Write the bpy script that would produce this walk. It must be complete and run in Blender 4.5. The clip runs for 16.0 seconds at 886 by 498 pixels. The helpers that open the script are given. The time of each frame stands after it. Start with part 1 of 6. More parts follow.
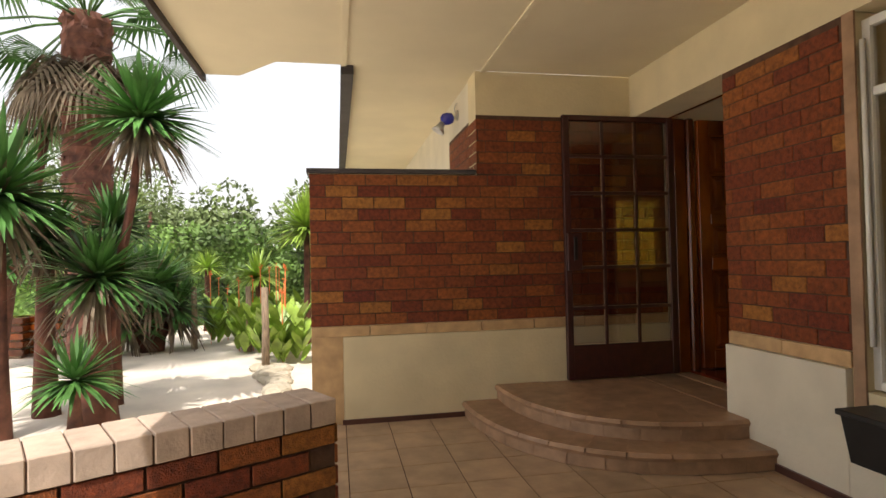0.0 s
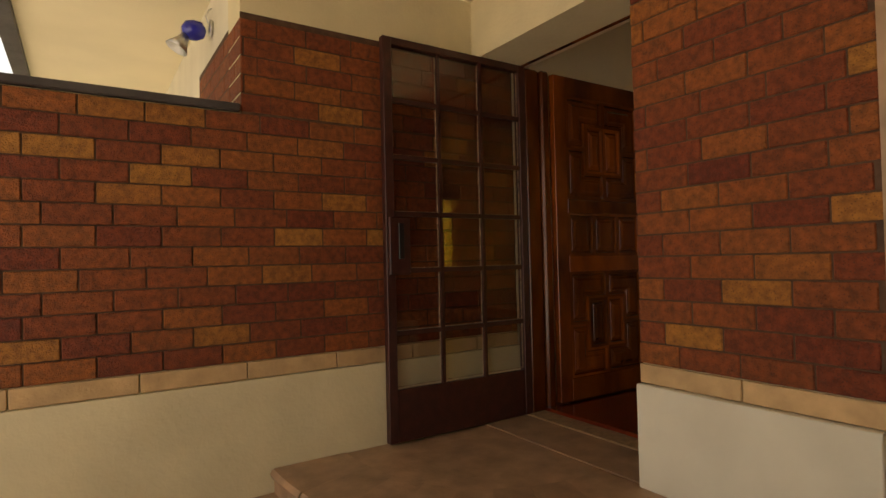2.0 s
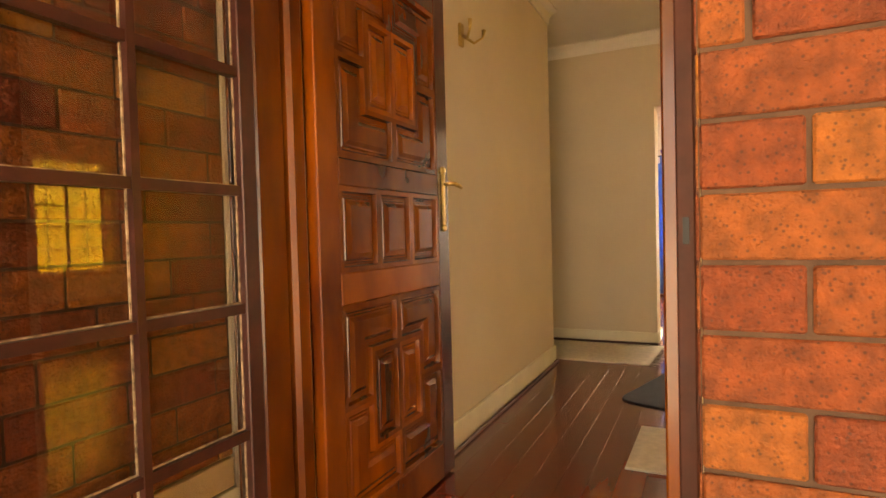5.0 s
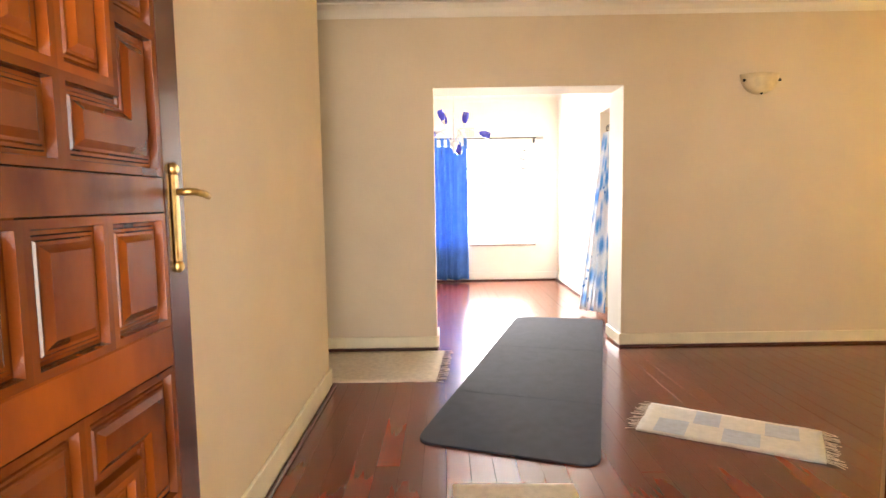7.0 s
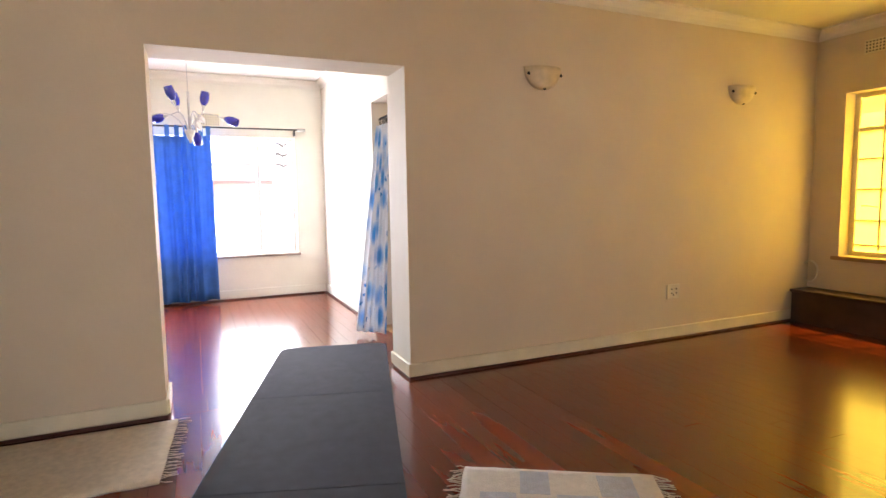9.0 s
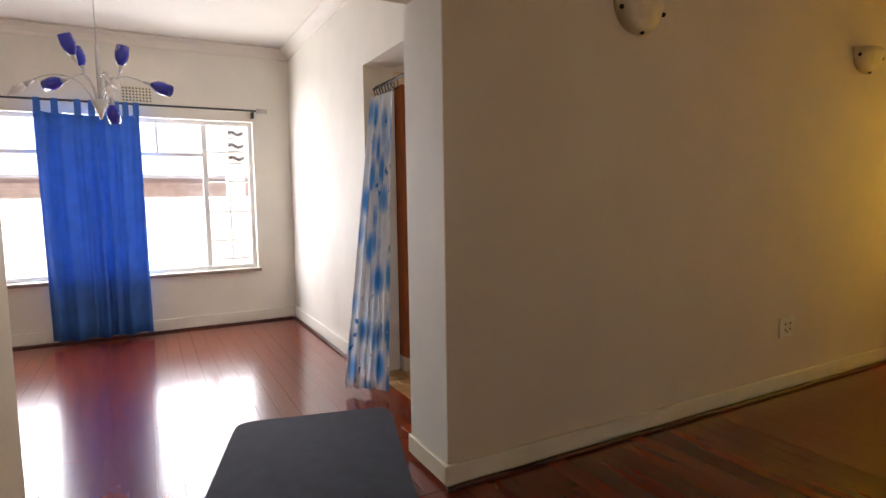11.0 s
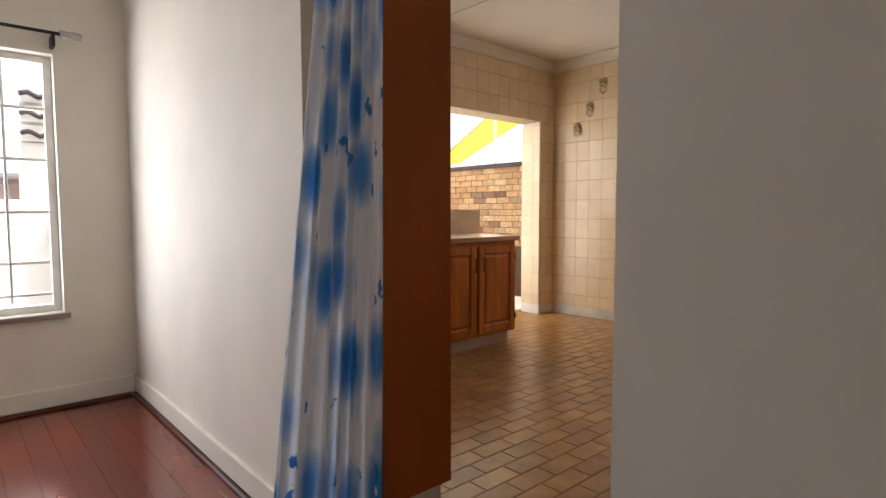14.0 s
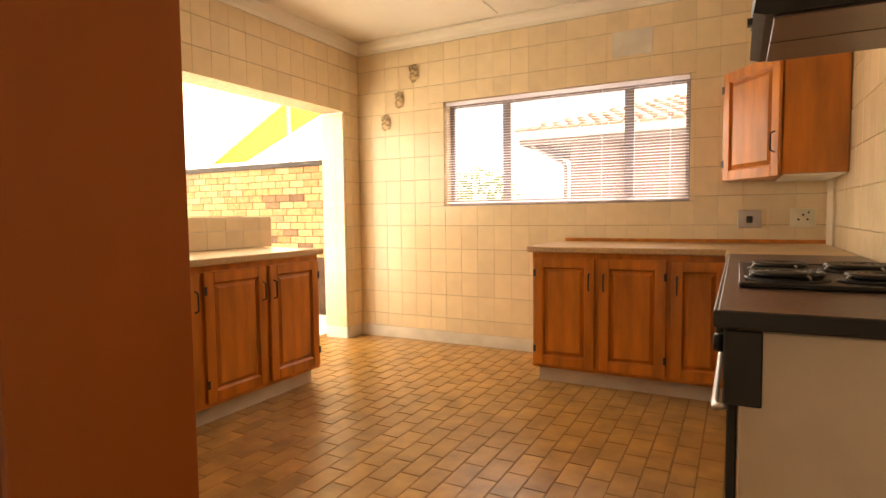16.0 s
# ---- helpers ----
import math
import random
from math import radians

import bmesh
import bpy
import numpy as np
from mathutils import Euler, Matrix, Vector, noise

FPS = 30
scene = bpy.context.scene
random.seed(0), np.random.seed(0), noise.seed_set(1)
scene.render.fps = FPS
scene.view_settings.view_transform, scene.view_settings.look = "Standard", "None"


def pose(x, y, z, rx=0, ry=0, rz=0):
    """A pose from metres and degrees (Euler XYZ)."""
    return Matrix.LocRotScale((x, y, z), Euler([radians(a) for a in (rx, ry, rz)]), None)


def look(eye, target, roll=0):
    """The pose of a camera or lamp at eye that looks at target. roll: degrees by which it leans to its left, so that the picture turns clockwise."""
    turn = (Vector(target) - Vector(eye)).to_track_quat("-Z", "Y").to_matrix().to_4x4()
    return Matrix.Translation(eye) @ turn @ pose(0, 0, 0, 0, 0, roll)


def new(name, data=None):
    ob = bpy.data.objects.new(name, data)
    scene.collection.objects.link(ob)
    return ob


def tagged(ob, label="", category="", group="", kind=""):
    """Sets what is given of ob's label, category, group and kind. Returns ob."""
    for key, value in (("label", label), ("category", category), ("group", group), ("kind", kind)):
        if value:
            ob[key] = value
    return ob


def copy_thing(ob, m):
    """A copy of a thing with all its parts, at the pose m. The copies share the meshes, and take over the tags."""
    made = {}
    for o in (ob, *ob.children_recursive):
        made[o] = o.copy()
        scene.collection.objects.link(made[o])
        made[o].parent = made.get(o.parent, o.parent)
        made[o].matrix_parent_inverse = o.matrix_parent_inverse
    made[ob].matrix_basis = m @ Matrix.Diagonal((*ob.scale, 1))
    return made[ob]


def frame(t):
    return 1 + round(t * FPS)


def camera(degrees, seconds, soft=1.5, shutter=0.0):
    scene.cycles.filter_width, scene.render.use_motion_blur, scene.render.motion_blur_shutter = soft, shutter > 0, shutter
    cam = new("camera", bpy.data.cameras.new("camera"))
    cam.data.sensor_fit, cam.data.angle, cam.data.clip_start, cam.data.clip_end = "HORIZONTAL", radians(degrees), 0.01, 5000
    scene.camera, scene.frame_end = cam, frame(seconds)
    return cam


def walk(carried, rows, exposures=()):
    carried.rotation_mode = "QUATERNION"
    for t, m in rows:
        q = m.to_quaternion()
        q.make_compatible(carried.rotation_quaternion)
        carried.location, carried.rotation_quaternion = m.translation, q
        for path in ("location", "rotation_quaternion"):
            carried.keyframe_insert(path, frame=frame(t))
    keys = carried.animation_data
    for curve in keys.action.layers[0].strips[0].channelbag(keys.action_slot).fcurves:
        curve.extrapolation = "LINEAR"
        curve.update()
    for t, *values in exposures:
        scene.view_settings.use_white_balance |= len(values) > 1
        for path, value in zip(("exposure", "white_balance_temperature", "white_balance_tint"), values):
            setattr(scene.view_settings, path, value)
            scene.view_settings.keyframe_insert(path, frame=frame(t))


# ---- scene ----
cam = camera(77.0, 16.0)
PATH = [
    (0, (-2.501, -4.118, 0.922), (-2.127, -2.153, 0.962), -1.2),
    (0.5, (-2.426, -3.732, 0.913), (-1.850, -1.818, 0.956), -1.1),
    (1, (-2.309, -3.34, 0.903), (-1.542, -1.494, 0.951), -1.2),
    (1.5, (-2.205, -2.944, 0.888), (-1.272, -1.176, 0.934), -1.3),
    (2, (-2.045, -2.559, 0.884), (-0.956, -0.882, 0.928), -1.3),
    (2.5, (-1.802, -2.24, 0.836), (-0.632, -0.619, 0.906), -1.3),
    (3, (-1.548, -1.936, 0.845), (-0.264, -0.403, 0.898), -2.0),
    (5.3, (-0.778, -1.0, 1.025), (1.072, -0.250, 0.958), -1.0),
    (5.5, (-0.682, -0.93, 1.033), (1.197, -0.252, 0.958), -0.7),
    (6, (-0.488, -0.860, 1.136), (1.454, -0.401, 1.004), -0.8),
    (6.5, (-0.309, -0.806, 1.166), (1.669, -0.584, 1.014), -1.0),
    (7, (-0.176, -0.772, 1.185), (1.816, -0.766, 1.011), -0.9),
    (7.5, (0.01, -0.766, 1.199), (1.99, -0.98, 1.013), -0.9),
    (8, (0.243, -0.76, 1.194), (2.179, -1.227, 1.009), -0.9),
    (8.5, (0.506, -0.822, 1.22), (2.381, -1.492, 1.031), -0.9),
    (9, (0.784, -0.902, 1.215), (2.604, -1.709, 1.027), -0.9),
    (9.2, (0.897, -0.938, 1.207), (2.707, -1.77, 1.026), -1.0),
    (11.5, (2.628, -1.197, 1.212), (4.373, -2.157, 1.03), -0.3),
    (12, (2.986, -1.301, 1.181), (4.714, -2.295, 1.015), 0.2),
    (12.5, (3.327, -1.356, 1.134), (5.03, -2.393, 0.98), -0.1),
    (13, (3.635, -1.416, 1.047), (5.295, -2.525, 0.933), -0.2),
    (13.3, (3.84, -1.478, 1.054), (5.464, -2.639, 0.942), -0.3),
    (13.5, (3.958, -1.503, 1.079), (5.554, -2.702, 0.954), -0.1),
    (14, (4.216, -1.594, 1.1), (5.704, -2.924, 0.966), -0.1),
    (14.5, (4.41, -1.745, 1.091), (5.737, -3.235, 0.966), -0.3),
    (15, (4.589, -1.958, 1.118), (5.793, -3.55, 0.985), -0.4),
    (15.5, (4.711, -2.087, 1.103), (5.769, -3.779, 0.975), -0.6),
    (16, (4.826, -2.287, 1.11), (5.761, -4.05, 0.989), -0.7),
]

EXPOSE = [(0.0, -0.05, 6700, 12), (1.0, -0.22, 6800, 12), (3.0, 0.7, 9100, 11), (5.3, 2.6, 10500, 16), (7.0, 3.35, 6600, 12), (9.0, 2.6, 6000, 16), (11.5, 1.2, 6300, 16), (13.0, 0.95, 6500, 16), (14.0, 0.72, 6300, 16), (15.0, 1.1, 6800, 16), (16.0, 1.8, 8900, 15)]
walk(cam, [(t, look(eye, target, roll)) for t, eye, target, roll in PATH], EXPOSE)

# world and sun
SUN_EL, SUN_AZ = radians(62), radians(-160)
world = bpy.data.worlds.new("world")
scene.world = world
world.use_nodes = True
wn = world.node_tree.nodes
sky = wn.new("ShaderNodeTexSky")
sky.sky_type, sky.sun_disc = "NISHITA", False
sky.sun_elevation, sky.sun_rotation = SUN_EL, SUN_AZ
sky.air_density, sky.dust_density = 1.0, 7.0
haze = wn.new("ShaderNodeMix")
haze.data_type = "RGBA"
haze.inputs[0].default_value = 0.62
haze.inputs[7].default_value = (10.6, 10.7, 10.8, 1)
world.node_tree.links.new(sky.outputs[0], haze.inputs[6])
world.node_tree.links.new(haze.outputs[2], wn["Background"].inputs[0])
wn["Background"].inputs[1].default_value = 0.15
sun = new("sun", bpy.data.lights.new("sun", "SUN"))
sun.data.energy, sun.data.angle, sun.data.color = 5.0, radians(0.5), (1, 0.96, 0.9)
SUN_FROM = Vector((math.sin(SUN_AZ) * math.cos(SUN_EL), math.cos(SUN_AZ) * math.cos(SUN_EL), math.sin(SUN_EL)))
sun.matrix_world = look(SUN_FROM * 50, (0, 0, 0))


def area_lamp(name, place, target, width, height, watts, colour=(1, 1, 1)):
    lamp = new(name, bpy.data.lights.new(name, "AREA"))
    lamp.data.shape, lamp.data.size, lamp.data.size_y = "RECTANGLE", width, height
    lamp.data.energy, lamp.data.color = watts, colour
    lamp.matrix_world = look(place, target)
    return lamp


area_lamp("daylight_dining", (8.12, -0.8, 1.25), (0, -0.8, 1.0), 2.4, 1.4, 54, (1, 0.98, 0.96))
area_lamp("daylight_kitchen", (6.1, -6.72, 1.6), (6.1, 0, 1.2), 1.9, 0.85, 5.5, (1, 0.97, 0.94))
area_lamp("daylight_back_door", (8.35, -5.2, 1.3), (0, -5.2, 0.9), 1.9, 1.7, 9, (1, 0.93, 0.8))
area_lamp("daylight_living", (3.2, -6.4, 1.35), (3.2, 0, 1.0), 1.5, 1.4, 1.1, (1, 0.7, 0.13))


# ---- materials ----
def mat(name, colour, rough=0.6, metal=0.0, vary=0.12, scale=6.0, bump=0.0, bump_scale=60.0, per=0.0, stretch=(1, 1, 1), spec=0.5, coat=0.0, dark=None, hue=None, speck=0.0):
    """Noise-varied paint or stone. per: how far pieces differ by Object Info's Random. speck: how dark its small pits are."""
    m = bpy.data.materials.new(name)
    m.use_nodes = True
    nt = m.node_tree
    n, l = nt.nodes, nt.links
    b = n["Principled BSDF"]
    b.inputs["Roughness"].default_value, b.inputs["Metallic"].default_value = rough, metal
    b.inputs["Specular IOR Level"].default_value = spec
    b.inputs["Coat Weight"].default_value = coat
    b.inputs["Coat Roughness"].default_value = 0.12
    co = n.new("ShaderNodeTexCoord")
    mp = n.new("ShaderNodeMapping")
    mp.inputs["Scale"].default_value = stretch
    l.new(co.outputs["Object"], mp.inputs[0])
    if per or hue:
        own, far_, put = n.new("ShaderNodeObjectInfo"), n.new("ShaderNodeMath"), n.new("ShaderNodeCombineXYZ")
        far_.operation = "MULTIPLY"
        far_.inputs[1].default_value = 47.0
        l.new(own.outputs["Random"], far_.inputs[0])
        for k in range(3):
            l.new(far_.outputs[0], put.inputs[k])
        l.new(put.outputs[0], mp.inputs["Location"])
    big = n.new("ShaderNodeTexNoise")
    big.inputs["Scale"].default_value, big.inputs["Detail"].default_value = scale, 6
    l.new(mp.outputs[0], big.inputs[0])
    ramp = n.new("ShaderNodeValToRGB")
    lo = dark or tuple(c * (1 - vary * 1.6) for c in colour)
    hi = tuple(min(1, c * (1 + vary)) for c in colour)
    ramp.color_ramp.elements[0].color, ramp.color_ramp.elements[0].position = (*lo, 1), 0.3
    ramp.color_ramp.elements[1].color, ramp.color_ramp.elements[1].position = (*hi, 1), 0.7
    l.new(big.outputs[0], ramp.inputs[0])
    out = ramp.outputs[0]
    if per or hue:
        info = n.new("ShaderNodeObjectInfo")
        if hue:
            pick = n.new("ShaderNodeValToRGB")
            pick.color_ramp.interpolation = "LINEAR"
            els = pick.color_ramp.elements
            for k, c in enumerate(hue):
                e = els[k] if k < 2 else els.new(1)
                e.position, e.color = k / (len(hue) - 1), (*c, 1)
            l.new(info.outputs["Random"], pick.inputs[0])
            mix = n.new("ShaderNodeMix")
            mix.data_type, mix.blend_type = "RGBA", "MULTIPLY"
            mix.inputs[0].default_value = 1
            l.new(pick.outputs[0], mix.inputs[6])
            l.new(out, mix.inputs[7])
            out = mix.outputs[2]
        if per:
            mr = n.new("ShaderNodeMapRange")
            mr.inputs[3].default_value, mr.inputs[4].default_value = 1 - per, 1 + per
            l.new(info.outputs["Random"], mr.inputs[0])
            hsv = n.new("ShaderNodeHueSaturation")
            l.new(mr.outputs[0], hsv.inputs["Value"])
            l.new(out, hsv.inputs["Color"])
            out = hsv.outputs[0]
    if speck:
        pit, dark_ = n.new("ShaderNodeTexVoronoi"), n.new("ShaderNodeMapRange")
        pit.inputs["Scale"].default_value = 115
        l.new(mp.outputs[0], pit.inputs["Vector"])
        dark_.inputs[1].default_value, dark_.inputs[2].default_value, dark_.inputs[3].default_value, dark_.inputs[4].default_value = 0.12, 0.3, speck, 0.0
        l.new(pit.outputs["Distance"], dark_.inputs[0])
        pitted = n.new("ShaderNodeMix")
        pitted.data_type = "RGBA"
        pitted.inputs[7].default_value = (0.03, 0.012, 0.008, 1)
        l.new(dark_.outputs[0], pitted.inputs[0])
        l.new(out, pitted.inputs[6])
        out = pitted.outputs[2]
    l.new(out, b.inputs["Base Color"])
    fine = n.new("ShaderNodeTexNoise")
    fine.inputs["Scale"].default_value, fine.inputs["Detail"].default_value = bump_scale, 4
    l.new(mp.outputs[0], fine.inputs[0])
    rr = n.new("ShaderNodeMapRange")
    rr.inputs[3].default_value, rr.inputs[4].default_value = rough * 0.85, min(1, rough * 1.15)
    l.new(fine.outputs[0], rr.inputs[0])
    l.new(rr.outputs[0], b.inputs["Roughness"])
    if bump:
        bp = n.new("ShaderNodeBump")
        bp.inputs["Strength"].default_value, bp.inputs["Distance"].default_value = bump, 0.01
        l.new(fine.outputs[0], bp.inputs["Height"])
        l.new(bp.outputs[0], b.inputs["Normal"])
    return m


def glass_mat(name, tint=(1, 1, 1), rough=0.0, clear=0.9):
    """Thin window glass: mostly clear, with a mirror part that grows with the angle."""
    m = bpy.data.materials.new(name)
    m.use_nodes = True
    n, l = m.node_tree.nodes, m.node_tree.links
    n.remove(n["Principled BSDF"])
    tr, gl, lw, pw, ad, mx = n.new("ShaderNodeBsdfTransparent"), n.new("ShaderNodeBsdfGlossy"), n.new("ShaderNodeLayerWeight"), n.new("ShaderNodeMath"), n.new("ShaderNodeMath"), n.new("ShaderNodeMixShader")
    tr.inputs[0].default_value = (*(c * clear for c in tint), 1)
    gl.inputs["Roughness"].default_value = rough
    pw.operation, ad.operation = "POWER", "MULTIPLY_ADD"
    pw.inputs[1].default_value = 4.0
    ad.inputs[1].default_value, ad.inputs[2].default_value = 0.85, 0.05
    l.new(lw.outputs["Facing"], pw.inputs[0])
    l.new(pw.outputs[0], ad.inputs[0])
    l.new(ad.outputs[0], mx.inputs[0])
    l.new(tr.outputs[0], mx.inputs[1])
    l.new(gl.outputs[0], mx.inputs[2])
    l.new(mx.outputs[0], n["Material Output"].inputs[0])
    return m


def glow_mat(name, colour, strength):
    m = bpy.data.materials.new(name)
    m.use_nodes = True
    b = m.node_tree.nodes["Principled BSDF"]
    b.inputs["Base Color"].default_value = (*colour, 1)
    b.inputs["Emission Color"].default_value, b.inputs["Emission Strength"].default_value = (*colour, 1), strength
    return m


M_CREAM = mat("cream_wall_paint", (0.68, 0.575, 0.415), 0.75, vary=0.025, scale=2.5, bump=0.12, bump_scale=35)
M_PORCH = mat("cream_outside_plaster", (0.70, 0.60, 0.38), 0.85, vary=0.06, scale=3, bump=0.25, bump_scale=45)
M_DADO = mat("white_plinth_plaster", (0.72, 0.66, 0.52), 0.8, vary=0.06, scale=3, bump=0.25, bump_scale=30)
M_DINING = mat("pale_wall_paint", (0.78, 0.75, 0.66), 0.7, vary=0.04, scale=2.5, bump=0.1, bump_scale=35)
M_CEIL = mat("white_ceiling_paint", (0.8, 0.76, 0.68), 0.8, vary=0.03, scale=2, bump=0.05)
M_PCEIL = mat("cream_soffit_board", (0.74, 0.65, 0.45), 0.8, vary=0.04, scale=2, bump=0.05)
M_SKIRT = mat("cream_skirting_gloss", (0.76, 0.7, 0.52), 0.4, vary=0.05)
M_WHITE = mat("white_gloss_paint", (0.8, 0.79, 0.74), 0.35, vary=0.06, scale=8, bump=0.05)
M_MORTAR = mat("grey_mortar", (0.095, 0.05, 0.03), 0.95, vary=0.2, scale=20, bump=0.4)
M_BRICK = mat("red_face_brick", (0.88, 0.88, 0.88), 0.75, vary=0.3, scale=38, bump=0.7, bump_scale=150, speck=0.6, hue=((0.18, 0.026, 0.009), (0.31, 0.076, 0.015), (0.22, 0.038, 0.011), (0.37, 0.11, 0.02), (0.21, 0.035, 0.01), (0.33, 0.085, 0.015), (0.46, 0.19, 0.034)))
M_SAND = mat("sandstone_course", (0.55, 0.36, 0.18), 0.85, vary=0.12, scale=12, bump=0.3, per=0.08)
M_STEP = mat("brown_clay_tile", (0.36, 0.22, 0.13), 0.45, vary=0.18, scale=9, bump=0.15, per=0.08)
M_PAVE = mat("tan_porch_tile", (0.42, 0.29, 0.18), 0.4, vary=0.15, scale=7, bump=0.12, per=0.1)
M_COPING = mat("pale_coping_brick", (0.52, 0.4, 0.31), 0.85, vary=0.12, scale=14, bump=0.3, per=0.12)
M_DARK = mat("dark_slate_coping", (0.06, 0.05, 0.05), 0.7, vary=0.2, bump=0.2)
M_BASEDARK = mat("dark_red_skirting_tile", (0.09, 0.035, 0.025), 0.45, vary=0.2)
M_BOARD = mat("red_polished_floorboard", (0.88, 0.88, 0.88), 0.22, vary=0.1, scale=3.5, bump=0.025, bump_scale=14, stretch=(0.5, 4, 4), coat=0.35, hue=((0.12, 0.012, 0.004), (0.165, 0.021, 0.006), (0.22, 0.035, 0.009), (0.14, 0.016, 0.005), (0.2, 0.034, 0.008)))
M_DOORWOOD = mat("red_varnished_door_wood", (0.195, 0.044, 0.004), 0.24, vary=0.2, scale=3, bump=0.012, bump_scale=10, stretch=(2, 2, 0.8), per=0.35, spec=0.4, coat=0.2, dark=(0.08, 0.014, 0.003))
M_DOORDARK = mat("dark_varnished_stile_wood", (0.08, 0.018, 0.008), 0.22, vary=0.25, scale=3, bump=0.012, bump_scale=10, stretch=(2.2, 2.2, 0.7), coat=0.3)
M_GATE = mat("maroon_gate_paint", (0.05, 0.012, 0.009), 0.4, vary=0.2, scale=20, bump=0.1)
M_PUTTY = mat("worn_window_putty", (0.34, 0.24, 0.16), 0.8, vary=0.5, scale=40)
M_BRASS = mat("worn_brass", (0.6, 0.42, 0.16), 0.35, 1.0, vary=0.2, scale=30)
M_GATEJAMB = mat("brown_jamb_paint", (0.09, 0.019, 0.008), 0.6, vary=0.25, scale=14, bump=0.1)
M_STEEL = mat("dull_steel", (0.55, 0.54, 0.52), 0.35, 1.0, vary=0.1, scale=30)
M_BLACK = mat("black_iron", (0.02, 0.02, 0.02), 0.45, 0.2, vary=0.2)
M_PANE = glass_mat("window_glass")
M_PANEY = glass_mat("yellow_patterned_glass", (1.0, 0.82, 0.25), 0.15, 0.8)
_n, _l = M_PANEY.node_tree.nodes, M_PANEY.node_tree.links
_tl, _mx = _n.new("ShaderNodeBsdfTranslucent"), _n.new("ShaderNodeMixShader")
_tl.inputs[0].default_value = (0.95, 0.78, 0.22, 1)
_mx.inputs[0].default_value = 0.4
_l.new(_n["Mix Shader"].outputs[0], _mx.inputs[1])
_l.new(_tl.outputs[0], _mx.inputs[2])
_l.new(_mx.outputs[0], _n["Material Output"].inputs[0])
M_OAK = mat("orange_oak_cabinet_wood", (0.56, 0.185, 0.03), 0.35, vary=0.2, scale=3.5, bump=0.04, bump_scale=16, stretch=(4, 4, 0.7), coat=0.25)
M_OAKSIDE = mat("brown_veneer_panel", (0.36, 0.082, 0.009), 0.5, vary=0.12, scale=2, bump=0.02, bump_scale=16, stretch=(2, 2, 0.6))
M_WORKTOP = mat("speckled_brown_worktop", (0.54, 0.37, 0.21), 0.3, vary=0.12, scale=90, bump=0.03)
M_TILE = mat("cream_wall_tile", (0.78, 0.63, 0.42), 0.2, vary=0.035, scale=9, bump=0.03, per=0.05)
M_GROUT = mat("tile_grout", (0.42, 0.32, 0.2), 0.9, vary=0.15, scale=25)
M_KTILE = mat("glazed_floor_tile", (0.5, 0.28, 0.1), 0.3, vary=0.22, scale=6, bump=0.1, bump_scale=25, per=0.15)
M_KGROUT = mat("dark_floor_grout", (0.33, 0.2, 0.1), 0.9, vary=0.2, scale=25)
M_KSKIRT = mat("white_skirting_tile", (0.68, 0.63, 0.55), 0.3, vary=0.1)


# ---- helpers for meshes ----
def add_box(bm, x0, x1, y0, y1, z0, z1, bevel=0.0, m=None):
    new_bm = bmesh.ops.create_cube(bm, size=1)
    vs = new_bm["verts"]
    for v in vs:
        v.co = Vector((x0 + (v.co.x + 0.5) * (x1 - x0), y0 + (v.co.y + 0.5) * (y1 - y0), z0 + (v.co.z + 0.5) * (z1 - z0)))
        if m is not None:
            v.co = m @ v.co
    if bevel:
        es = list({e for v in vs for e in v.link_edges})
        bmesh.ops.bevel(bm, geom=es, offset=bevel, segments=1, affect="EDGES")


def boxes(*dims, bevel=0.0):
    bm = bmesh.new()
    for d in dims:
        add_box(bm, *d, bevel=bevel)
    return bm


def add_tube(bm, points, radius, sides=8, cap=True, radii=None):
    """A round bar along the points."""
    pts = [Vector(p) for p in points]
    rings = []
    side = None
    for i, p in enumerate(pts):
        way = (pts[min(i + 1, len(pts) - 1)] - pts[max(i - 1, 0)]).normalized()
        if side is None:
            side = way.orthogonal().normalized()
        side = (side - way * side.dot(way)).normalized()
        up = way.cross(side)
        r = radii[i] if radii else radius
        rings.append([bm.verts.new(p + (side * math.cos(a) + up * math.sin(a)) * r) for a in (2 * math.pi * k / sides for k in range(sides))])
    for a, b in zip(rings, rings[1:]):
        for k in range(sides):
            bm.faces.new((a[k], a[(k + 1) % sides], b[(k + 1) % sides], b[k])).smooth = True
    if cap:
        bm.faces.new(list(reversed(rings[0])))
        bm.faces.new(rings[-1])


def add_lathe(bm, profile, centre=(0, 0, 0), sides=20, m=None):
    """profile: (radius, height) from bottom to top, turned round the z axis."""
    rings = []
    for r, h in profile:
        rings.append([bm.verts.new(Vector((centre[0] + r * math.cos(a), centre[1] + r * math.sin(a), centre[2] + h))) for a in (2 * math.pi * k / sides for k in range(sides))])
    for a, b in zip(rings, rings[1:]):
        for k in range(sides):
            bm.faces.new((a[k], a[(k + 1) % sides], b[(k + 1) % sides], b[k])).smooth = True
    bm.faces.new(list(reversed(rings[0])))
    bm.faces.new(rings[-1])
    if m is not None:
        for ring in rings:
            for v in ring:
                v.co = m @ v.co


def mesh_of(name, bm, material):
    bmesh.ops.recalc_face_normals(bm, faces=bm.faces)
    me = bpy.data.meshes.new(name)
    bm.to_mesh(me)
    bm.free()
    me.materials.append(material)
    return me


def part(name, bm, material, parent=None, label="", at=None, kind=""):
    ob = new(name, mesh_of(name, bm, material))
    if parent is not None:
        ob.parent = parent
    if at is not None:
        ob.matrix_basis = at
    return tagged(ob, label, kind=kind)


